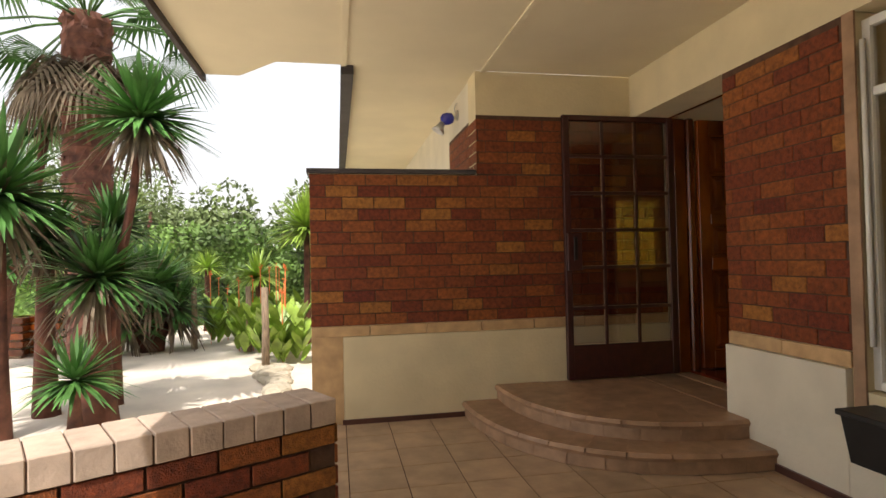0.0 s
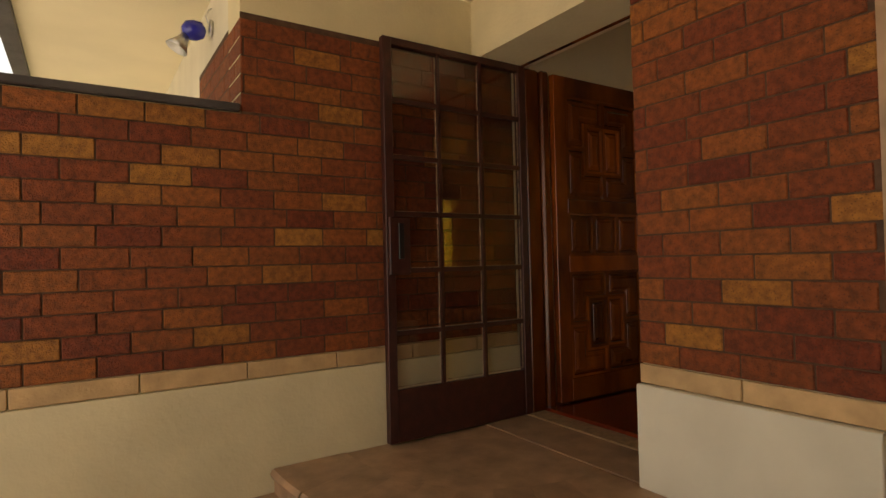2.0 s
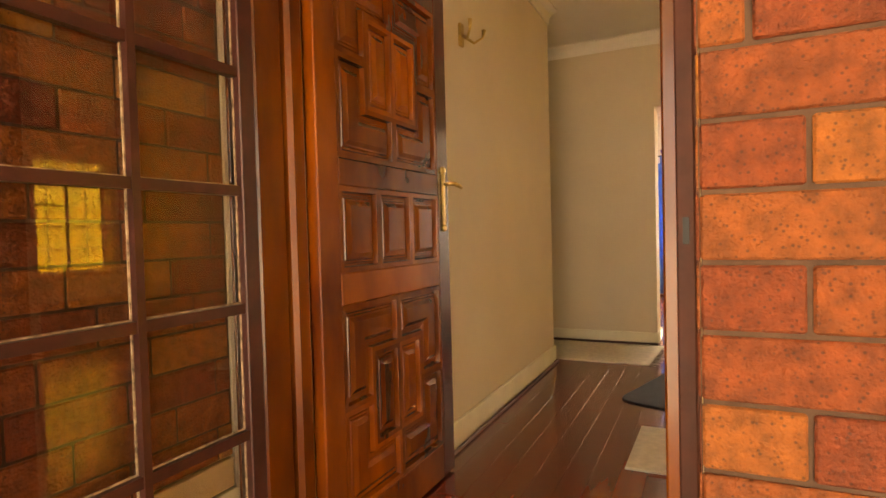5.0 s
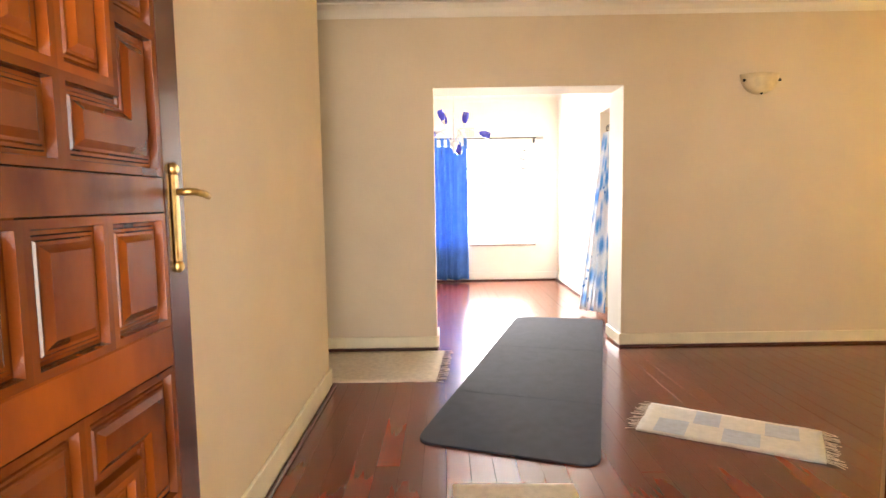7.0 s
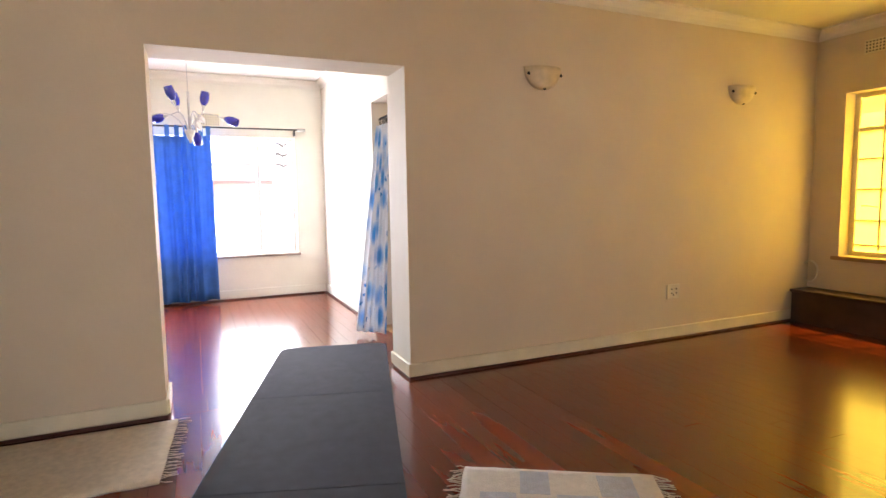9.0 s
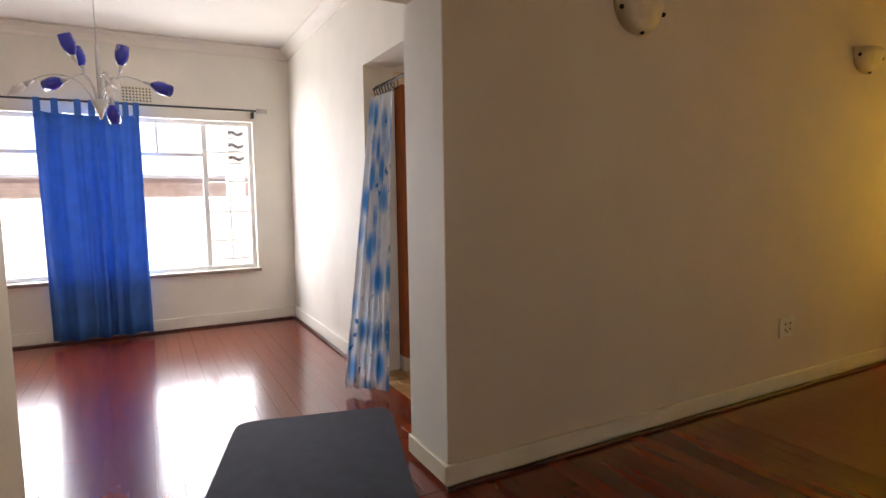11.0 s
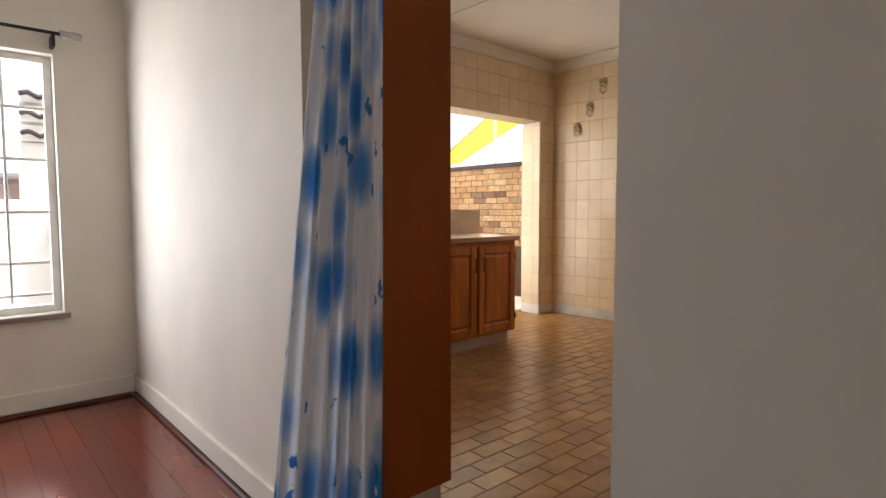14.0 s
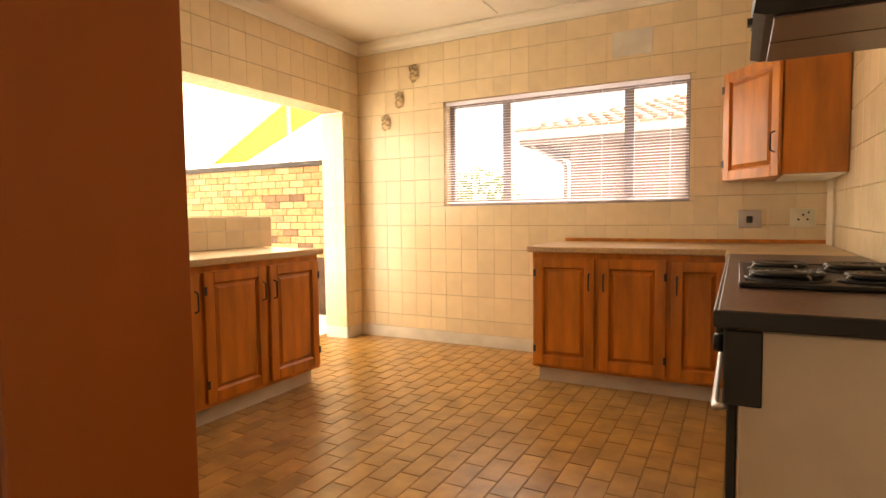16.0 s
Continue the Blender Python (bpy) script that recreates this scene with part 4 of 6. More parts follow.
# small bronze wall ornament by the door
orn = thing("coat_hook", pose(1.62, -0.03, 1.97), "bronze branched hook high beside the front door", "hook")
bm = bmesh.new()
add_box(bm, -0.02, 0.02, -0.008, 0.008, -0.05, 0.06, bevel=0.003)
part("plate", bm, M_BRASS, orn)
for sx in (-1, 1):
    bm = bmesh.new()
    add_tube(bm, [(0, -0.01, 0), (sx * 0.04, -0.05, -0.03), (sx * 0.08, -0.08, 0.0), (sx * 0.09, -0.085, 0.04)], 0.007, 8, radii=[0.008, 0.007, 0.006, 0.012])
    part("arm", bm, M_BRASS, orn)

# ---- dining room ----
def hanging_cloth(name, top, bottom, z1, z0, pleats, deep, material, parent, width=1.2, cols=90, rows=14, droop=0.0, label=""):
    """A pleated cloth between two plan lines."""
    bm = bmesh.new()
    uv = bm.loops.layers.uv.new("UVMap")
    t0, t1, b0, b1 = (Vector(p) for p in (*top, *bottom))
    g, coords = [], {}
    for r in range(rows + 1):
        v = r / rows
        a, b = t0.lerp(b0, v), t1.lerp(b1, v)
        n = Vector((-(b - a).y, (b - a).x)).normalized()
        row = []
        for c in range(cols + 1):
            u = c / cols
            ph = u * pleats * 2 * math.pi + 1.5 * math.sin(u * 9 + 1) + 0.35 * math.sin(v * 4 + u * 5)
            off = deep * (0.6 + 0.5 * v) * ((math.sin(ph) + 0.25 * math.sin(2 * ph + v)) * (0.7 + 0.3 * math.sin(u * 13)) + 0.22 * math.sin(ph * 2.7 + 1.3 * math.sin(v * 3)) * (1 - v))
            p = a.lerp(b, u) + n * off
            z = z1 + (z0 - z1) * v - droop * math.sin(u * math.pi) * (1 - v) + 0.008 * math.sin(ph * 0.5) * v
            vert = bm.verts.new((p.x, p.y, z))
            coords[vert] = (u * width, v * (z1 - z0))
            row.append(vert)
        g.append(row)
    for a, b in zip(g, g[1:]):
        for c in range(cols):
            f = bm.faces.new((a[c], a[c + 1], b[c + 1], b[c]))
            f.smooth = True
            for lp in f.loops:
                lp[uv].uv = coords[lp.vert]
    ob = part(name, bm, material, parent, label)
    ob.modifiers.new("thick", "SOLIDIFY").thickness = 0.0012
    return ob


rod = thing("curtain_rod", pose(0, 0, 0), "dark metal curtain rod above the dining window", "curtain rod")
bm = bmesh.new()
add_tube(bm, [(XD - 0.08, 0.75, 2.055), (XD - 0.08, -2.1, 2.055)], 0.009)
part("rod", bm, M_BLACK, rod)
bm = bmesh.new()
add_tube(bm, [(XD - 0.08, -2.1, 2.055), (XD - 0.08, -2.2, 2.055)], 0.02)
part("finial", bm, M_STEEL, rod, "clear block finial")
for y in (-2.07, 0.7):
    part("bracket", boxes((XD - 0.09, XD - 0.002, y - 0.008, y + 0.008, 1.985, 2.044)), M_BLACK, rod)
blue = thing("blue_curtain", pose(0, 0, 0), "royal blue tab-top curtain in front of the dining window", "curtain")
hanging_cloth("cloth", ((XD - 0.085, -0.35), (XD - 0.085, -1.11)), ((XD - 0.1, -0.37), (XD - 0.09, -1.12)), 1.96, 0.035, 7, 0.032, M_BLUE, blue, droop=0.02)
for y in (-0.38, -0.5, -0.66, -0.76, -0.85, -0.94, -1.01, -1.09):
    bm = bmesh.new()
    for sx in (-0.012, 0.012):
        add_box(bm, XD - 0.082 + sx - 0.001, XD - 0.082 + sx + 0.001, y - 0.024, y + 0.024, 1.93, 2.06)
    add_box(bm, XD - 0.095, XD - 0.069, y - 0.024, y + 0.024, 2.065, 2.068)
    part("tab", bm, M_BLUE, blue)

chand = thing("chandelier", pose(6.45, -0.9, 0), "brushed steel chandelier with cobalt glass shades", "chandelier")
bm = bmesh.new()
add_tube(bm, [(0, 0, 1.84), (0, 0, 2.2)], 0.011)
part("stem", bm, M_STEEL, chand)
bm = bmesh.new()
add_tube(bm, [(0, 0, 2.2), (0, 0, TOP)], 0.003, 6)
part("cord", bm, M_STEEL, chand)
bm = bmesh.new()
add_lathe(bm, [(0.006, 1.735), (0.014, 1.76), (0.05, 1.85), (0.045, 1.855)])
part("cone", bm, M_STEEL, chand, "brushed steel cone")
bm = bmesh.new()
add_lathe(bm, [(0.06, TOP - 0.001), (0.05, TOP - 0.03), (0.01, TOP - 0.05)][::-1])
part("ceiling_rose", bm, M_STEEL, chand)
# each arm: reach to the side and away, height of its holder, lean of the lamp to the side, away and up, and whether it still has its shade
ARMS = [(-0.14, 0.08, 2.05, -0.35, 0.1, 0.9, 1), (-0.07, -0.1, 2.07, -0.2, -0.25, 0.9, 1), (0.11, 0.05, 2.04, 0.12, 0.1, 0.95, 1),
        (-0.23, 0.05, 2.0, -0.95, 0.1, -0.2, 1), (-0.31, -0.16, 1.95, -0.75, -0.3, -0.6, 0), (-0.05, 0.2, 1.9, -0.1, 0.35, -0.9, 1),
        (0.15, -0.12, 1.97, 0.6, -0.5, -0.5, 0), (0.17, -0.2, 1.93, 0.5, -0.4, -0.75, 0), (0.27, 0.05, 1.97, 0.93, 0.1, -0.33, 1)]
SIDE, AWAY = Vector((-0.482, -0.876, 0)), Vector((0.876, -0.482, 0))
for side_, away_, z, ls, la, lz, shaded in ARMS:
    root, way = SIDE * side_ + AWAY * away_ + Vector((0, 0, z)), (SIDE * ls + AWAY * la + Vector((0, 0, lz))).normalized()
    foot = Vector((root.x, root.y, 0)) * 0.1 + Vector((0, 0, 1.85))
    bend = Vector((root.x, root.y, 0)) * 0.3 + Vector((0, 0, 1.98 if lz > 0 else z + 0.09))
    turn_in = root - way * (0.07 if lz > 0 else 0.11)
    pts = []
    for j in range(11):
        f = j / 10
        pts.append(foot * (1 - f) ** 3 + bend * 3 * f * (1 - f) ** 2 + turn_in * 3 * f * f * (1 - f) + root * f ** 3)
    bm = bmesh.new()
    add_tube(bm, pts, 0.0045, 6)
    part("arm", bm, M_STEEL, chand)
    m_ = Matrix.Translation(root) @ way.to_track_quat("Z", "Y").to_matrix().to_4x4()
    bm = bmesh.new()
    add_lathe(bm, [(0.008, -0.01), (0.017, 0.045)], sides=12, m=m_)
    part("lamp_holder", bm, M_STEEL, chand)
    bm = bmesh.new()
    if shaded:
        add_lathe(bm, [(0.017, 0.04), (0.036, 0.075), (0.042, 0.11), (0.038, 0.165), (0.034, 0.165), (0.038, 0.11), (0.014, 0.045)], sides=16, m=m_)
        part("shade", bm, M_BLUEGLASS, chand, "cobalt blue glass shade")
        bm = bmesh.new()
        add_lathe(bm, [(0.008, 0.045), (0.017, 0.08), (0.018, 0.11), (0.004, 0.15)], sides=12, m=m_)
    else:
        add_lathe(bm, [(0.01, 0.04), (0.024, 0.075), (0.026, 0.1), (0.008, 0.15), (0.003, 0.165)], sides=14, m=m_)
    part("bulb", bm, M_BULB, chand, "frosted candle bulb")

srod = thing("shower_rod", pose(0, 0, 0), "thin dark rod across the kitchen opening", "curtain rod")
bm = bmesh.new()
add_tube(bm, [(4.58, -2.5, 1.93), (5.795, -2.5, 1.93)], 0.008)
part("rod", bm, M_BLACK, srod)
shower = thing("shower_curtain", pose(0, 0, 0), "bunched white curtain with blue flowers and butterflies", "curtain")
hanging_cloth("cloth", ((5.73, -2.45), (5.42, -2.48)), ((5.54, -2.15), (5.32, -2.37)), 1.86, 0.04, 6, 0.02, M_SHOWER, shower, width=0.85, rows=20, label="white plastic sheet printed with blue flowers")
for x in (5.44, 5.5, 5.55, 5.6, 5.64, 5.69, 5.73):
    bm = bmesh.new()
    add_tube(bm, [(x + 0.005 * math.sin(a), -2.5 + 0.022 * math.cos(a), 1.905 + 0.035 * math.sin(a)) for a in (k * math.pi / 6 for k in range(13))], 0.003, 6, cap=False)
    part("hook_ring", bm, M_BLACK, shower, "black hook ring")

# ---- kitchen ----
tall = thing("tall_cupboard", pose(0, 0, 0), "tall brown veneered cupboard beside the kitchen opening", "cupboard")
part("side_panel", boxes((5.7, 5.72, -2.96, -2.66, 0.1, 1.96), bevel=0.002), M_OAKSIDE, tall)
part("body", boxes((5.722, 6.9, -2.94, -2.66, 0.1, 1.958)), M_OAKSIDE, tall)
part("plinth", boxes((5.715, 6.9, -2.92, -2.66, 0.0, 0.098)), M_KSKIRT, tall, "white tiled plinth")
for k in range(2):
    part("door", boxes((5.725 + 0.59 * k, 6.305 + 0.59 * k, -2.958, -2.941, 0.11, 1.95), bevel=0.003), M_OAK, tall)


def cabinet_door(parent, m, w, h, hinge_right, grip=0.2):
    """A panelled door in the x-z plane, facing -y before m."""
    d = part("door", boxes((0, 0.06, -0.02, 0, 0, h), (w - 0.06, w, -0.02, 0, 0, h), (0.06, w - 0.06, -0.02, 0, 0, 0.06), (0.06, w - 0.06, -0.02, 0, h - 0.06, h), bevel=0.003), M_OAK, parent, at=m)
    bm = bmesh.new()
    f = bm.faces.new([bm.verts.new((x, -0.006, z)) for x, z in rect(0.06, w - 0.06, 0.06, h - 0.06)])
    f.normal_update()
    if f.normal.y > 0:
        f.normal_flip()
    for thick, depth in ((0.01, -0.006), (0.004, 0.0), (0.03, 0.016), (0.004, 0.0)):
        bm.normal_update()
        bmesh.ops.inset_region(bm, faces=[f], use_boundary=True, thickness=thick, depth=depth)
    part("door_panel", bm, M_OAK, d)
    hx = 0.03 if hinge_right else w - 0.03
    bm = bmesh.new()
    add_tube(bm, [(hx, -0.02, h - grip), (hx, -0.045, h - grip + 0.01), (hx, -0.045, h - grip + 0.1), (hx, -0.02, h - grip + 0.11)], 0.005, 6)
    part("handle", bm, M_BLACK, d, "dark drop handle")
    ex = w - 0.004 if hinge_right else 0.004
    for z in (0.08, h - 0.12):
        part("hinge", boxes((ex - 0.008, ex + 0.008, -0.024, -0.0205, z, z + 0.045)), M_BLACK, d, "dark metal hinge")


def base_cabinet(name, m, widths, deep, label, sides):
    """Base unit: its doors face -y before m, x runs along it."""
    c = thing(name, m, label, "cabinet")
    total = sum(widths)
    part("carcass", boxes((0.0, total, 0.0, deep, 0.1, 0.86), bevel=0.002), M_OAK, c)
    part("kickboard", boxes((0.03, total - 0.03, 0.05, deep - 0.01, 0, 0.099)), M_KSKIRT, c, "white tiled plinth")
    x = 0
    for w, side in zip(widths, sides):
        cabinet_door(c, pose(x + 0.015, -0.001, 0.125), w - 0.03, 0.7, side)
        x += w
    return c


base_cabinet("cabinet", pose(6.02, -5.8, 0, 0, 0, 180), [0.42, 0.42, 0.33], 0.73, "oak panelled base cabinet under the kitchen window", [False, True, True])
base_cabinet("cabinet", pose(7.3, -3.3, 0, 0, 0, -90), [0.52, 0.42, 0.46, 0.46], 0.66, "oak panelled base cabinet at the serving hatch", [False, False, False, True])
wt = thing("worktop", pose(0, 0, 0), "speckled brown laminate worktop under the kitchen window", "worktop")
part("slab", boxes((4.33, 6.05, YK + 0.01, -5.76, 0.862, 0.9), bevel=0.006), M_WORKTOP, wt)
part("slab_return", boxes((4.33, 4.88, -5.758, -5.4, 0.862, 0.9), bevel=0.004), M_WORKTOP, wt)
part("upstand", boxes((4.33, 6.0, YK + 0.01, YK + 0.025, 0.901, 0.925)), M_OAK, wt, "oak strip along the wall")
wt2 = thing("worktop", pose(0, 0, 0), "speckled brown laminate worktop at the serving hatch", "worktop")
part("slab", boxes((7.255, XD - 0.002, -5.18, -3.25, 0.862, 0.9), bevel=0.006), M_WORKTOP, wt2)

# cooker
ck = thing("cooker", pose(0, 0, 0), "freestanding cream cooker with a dark brown top", "cooker")
part("body", boxes((4.33, 4.82, -4.75, -3.64, 0.02, 0.855), bevel=0.004), M_COOKER, ck)
part("front_panel", boxes((4.822, 4.842, -4.74, -3.645, 0.04, 0.7), bevel=0.003), M_BLACK, ck, "black glass oven door")
part("control_panel", boxes((4.822, 4.85, -4.74, -3.645, 0.72, 0.855), bevel=0.003), M_BLACK, ck)
part("corner_bracket", boxes((4.775, 4.85, -3.64, -3.628, 0.69, 0.855), bevel=0.003), M_BLACK, ck, "black corner cap")
for y in (-3.8, -4.0, -4.2, -4.4):
    bm = bmesh.new()
    add_lathe(bm, [(0.024, 0), (0.022, 0.022), (0.01, 0.026)], m=pose(4.851, y, 0.79, 0, 90, 0))
    part("knob", bm, M_BLACK, ck)
bm = bmesh.new()
add_tube(bm, [(4.843, -3.72, 0.66), (4.866, -3.73, 0.65), (4.87, -3.8, 0.64), (4.87, -4.55, 0.64), (4.866, -4.62, 0.65), (4.843, -4.63, 0.66)], 0.009)
part("door_handle", bm, M_STEEL, ck)
ct = thing("hob_worktop", pose(0, 0, 0), "dark brown worktop round the hob", "worktop")
part("slab", boxes((4.33, 4.862, -5.398, -3.6, 0.862, 0.902), bevel=0.004), M_BROWNTOP, ct)
part("end_edge", boxes((4.33, 4.869, -3.5995, -3.592, 0.866, 0.9015), bevel=0.003), M_BLACK, ct, "black plastic end edge")
part("edge_strip", boxes((4.8625, 4.87, -5.398, -3.6, 0.863, 0.901), bevel=0.003), M_BROWNTOP, ct)
uc = base_cabinet("cabinet", pose(4.83, -5.36, 0, 0, 0, 90), [0.58], 0.48, "oak base cabinet between cooker and corner", [True])
hob = thing("hob", pose(0, 0, 0), "black electric hob with four coiled plates", "hob")
part("tray", boxes((4.37, 4.815, -4.72, -4.02, 0.903, 0.912), bevel=0.003), M_BLACK, hob, "black enamel hob tray")
part("rim", boxes((4.366, 4.82, -4.03, -4.012, 0.903, 0.916), (4.366, 4.82, -4.726, -4.708, 0.903, 0.916), (4.805, 4.822, -4.7, -4.03, 0.903, 0.916), bevel=0.003), M_BLACK, hob)
for x, y, r in ((4.7, -4.18, 0.088), (4.48, -4.18, 0.075), (4.7, -4.5, 0.075), (4.48, -4.5, 0.088)):
    bm = bmesh.new()
    add_lathe(bm, [(r + 0.022, 0.912), (r + 0.018, 0.919), (r + 0.004, 0.917), (r - 0.01, 0.914)], (x, y, 0), 28)
    part("drip_ring", bm, M_BLACK, hob, "black enamel drip ring")
    bm = bmesh.new()
    for turns in range(4):
        rr_ = r * (1 - turns / 4.6)
        add_tube(bm, [(x + rr_ * math.cos(k * math.pi / 12), y + rr_ * math.sin(k * math.pi / 12), 0.93) for k in range(25)], 0.0085, 6, cap=False)
    part("plate", bm, M_BLACK, hob, "black coiled cooking plate")
    for k in range(4):
        bm = bmesh.new()
        c_, s_ = math.cos(0.5 + k * math.pi / 2), math.sin(0.5 + k * math.pi / 2)
        add_tube(bm, [(x + (r + 0.02) * c_, y + (r + 0.02) * s_, 0.92), (x + (r + 0.012) * c_, y + (r + 0.012) * s_, 0.93), (x + 0.02 * c_, y + 0.02 * s_, 0.926)], 0.004, 5)
        part("support", bm, M_STEEL, hob, "thin metal plate support")

hood = thing("cooker_hood", pose(0, 0, 0), "brown cooker hood over the hob", "cooker hood")
bm = bmesh.new()
prof = [(4.33, 1.64), (4.77, 1.64), (4.8, 1.65), (4.785, 1.73), (4.33, 1.76)]
ends = [[bm.verts.new((x, y, z)) for x, z in prof] for y in (-4.6, -4.06)]
for k in range(5):
    bm.faces.new((ends[0][k], ends[0][(k + 1) % 5], ends[1][(k + 1) % 5], ends[1][k]))
bm.faces.new(ends[0])
bm.faces.new(ends[1])
part("canopy", bm, M_BLACK, hood)
bm = bmesh.new()
prof = [(4.33, 1.763), (4.785, 1.733), (4.8, 1.755), (4.6, 1.88), (4.33, 1.91)]
ends = [[bm.verts.new((x, y, z)) for x, z in prof] for y in (-4.6, -4.06)]
for k in range(5):
    bm.faces.new((ends[0][k], ends[0][(k + 1) % 5], ends[1][(k + 1) % 5], ends[1][k]))
bm.faces.new(ends[0])
bm.faces.new(ends[1])
part("top_cover", bm, M_BLACK, hood, "black sloping top")
part("switch", boxes((4.795, 4.812, -4.3, -4.27, 1.68, 1.7)), M_BLACK, hood)
for y in (-4.58, -4.325):
    part("filter", boxes((4.36, 4.75, y, y + 0.245, 1.632, 1.639), bevel=0.002), M_HOOD, hood, "greasy metal filter")

wc = thing("corner_wall_cabinet", pose(0, 0, 0), "oak corner wall cabinet with an angled door", "cabinet")
bm = bmesh.new()
plan = [(4.33, -5.8), (4.62, -5.8), (4.9, -6.2), (4.9, YK + 0.008), (4.33, YK + 0.008)]
lo_, hi_ = [bm.verts.new((*p, 1.31)) for p in plan], [bm.verts.new((*p, 1.94)) for p in plan]
for k in range(5):
    bm.faces.new((lo_[k], lo_[(k + 1) % 5], hi_[(k + 1) % 5], hi_[k]))
bm.faces.new(hi_)
bm.faces.new(lo_)
part("carcass", bm, M_OAK, wc)
cabinet_door(wc, pose(4.905, -6.19, 1.3, 0, 0, 124.9), 0.485, 0.65, False, 0.52)
part("underside", boxes((4.335, 4.615, YK + 0.02, -5.805, 1.3, 1.3085)), M_WHITE, wc, "pale board underneath")
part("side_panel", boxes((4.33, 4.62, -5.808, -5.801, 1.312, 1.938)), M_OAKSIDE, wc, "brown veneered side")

# kitchen window with its blind
w4 = steel_window("kitchen_window", pose(7.06, YK - 0.13, 1.195, 0, 0, 180), 1.93, 0.875, [(0.52, 0.04, 0.835, 0.07), (1.5, 0.04, 0.835, 0.07)], [], "bronze framed kitchen window", material=M_ALU)
for x in (0.58, 1.44):
    bm = bmesh.new()
    add_tube(bm, [(x, -0.01, 0.4), (x + 0.04, -0.03, 0.42), (x + 0.1, -0.02, 0.4)], 0.005, 6)
    part("window_handle", bm, M_BLACK, w4)
blind = thing("venetian_blind", pose(5.14, YK - 0.04, 1.215), "white venetian blind with open slats", "blind")
part("head_rail", boxes((0.0, 1.91, -0.015, 0.015, 0.825, 0.85)), M_BLIND, blind)
part("bottom_rail", boxes((0.0, 1.91, -0.012, 0.012, -0.006, 0.006)), M_BLIND, blind)
slat = mesh_of("slat", boxes((0.0, 1.91, -0.0115, 0.0115, -0.0004, 0.0004)), M_BLIND)
for k in range(38):
    o_ = new("slat", slat)
    o_.parent = blind
    o_.matrix_basis = pose(0, 0, 0.022 + k * 0.0212, -14 + rnd.uniform(-2, 2), 0, 0)
for x in (0.12, 0.6, 1.3, 1.8):
    part("ladder_cord", boxes((x, x + 0.003, -0.0005, 0.0005, 0.006, 0.825)), M_BLIND, blind)
part("blind_sill", boxes((-0.02, 1.93, -0.07, 0.045, -0.04, -0.021)), M_ALU, blind, "dark sill strip")

for k, (x, z) in enumerate(((7.344, 2.348), (7.494, 2.136), (7.642, 1.946))):
    pl = thing("wall_ornament", pose(x, YK + 0.01, z), ("small painted plaster pot ornament", "small painted plaster fruit ornament", "small dark painted plaster ornament")[k], "ornament", "ornaments on the kitchen wall")
    for j in range(5):
        bm = bmesh.new()
        bmesh.ops.create_icosphere(bm, subdivisions=2, radius=rnd.uniform(0.022, 0.034))
        for v in bm.verts:
            v.co *= 1 + 0.25 * noise.noise(v.co * 60 + Vector((k, j, 0)))
            v.co.y *= 0.35
            v.co += Vector((rnd.uniform(-0.03, 0.03), 0.006, -0.05 + j * 0.024)) * (1 if j else 1)
        part("lump", bm, M_PLAQUE, pl)
structure("vent_cover", boxes((5.38, 5.66, YK, YK + 0.012, 2.24, 2.42), bevel=0.003), M_KSKIRT, "white blank vent cover")

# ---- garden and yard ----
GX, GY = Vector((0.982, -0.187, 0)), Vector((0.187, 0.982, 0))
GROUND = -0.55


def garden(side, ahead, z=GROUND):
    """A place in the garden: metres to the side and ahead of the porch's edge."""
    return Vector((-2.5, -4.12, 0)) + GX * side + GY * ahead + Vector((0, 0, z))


def leaf_fan(bm, centre, count, length, width, droop=0.5, low=-0.3, up=None):
    """Sword leaves all round a point."""
    for k in range(count):
        az, el = rnd.uniform(0, 2 * math.pi), math.asin(rnd.uniform(low, 1))
        way = Vector((math.cos(az) * math.cos(el), math.sin(az) * math.cos(el), math.sin(el)))
        side = way.cross(Vector((0, 0, 1)))
        side = side.normalized() if side.length > 0.01 else Vector((1, 0, 0))
        ln, w = length * rnd.uniform(0.75, 1.1), width * rnd.uniform(0.8, 1.2)
        prev = None
        for j, (f, ww) in enumerate(((0.04, 0.5), (0.35, 1), (0.7, 0.75), (1.0, 0.06))):
            p = centre + way * ln * f - Vector((0, 0, droop * ln * f * f * (1 - abs(way.z)) * 0.6))
            cur = (bm.verts.new(p - side * w * ww / 2), bm.verts.new(p + Vector((0, 0, -0.15 * w * ww))), bm.verts.new(p + side * w * ww / 2))
            if prev:
                bm.faces.new((prev[0], prev[1], cur[1], cur[0]))
                bm.faces.new((prev[1], prev[2], cur[2], cur[1]))
            prev = cur


def leaf_mesh(name, bm, material, parent, label=""):
    me = bpy.data.meshes.new(name)
    bm.to_mesh(me)
    bm.free()
    me.materials.append(material)
    ob = new(name, me)
    ob.parent = parent
    return tagged(ob, label)


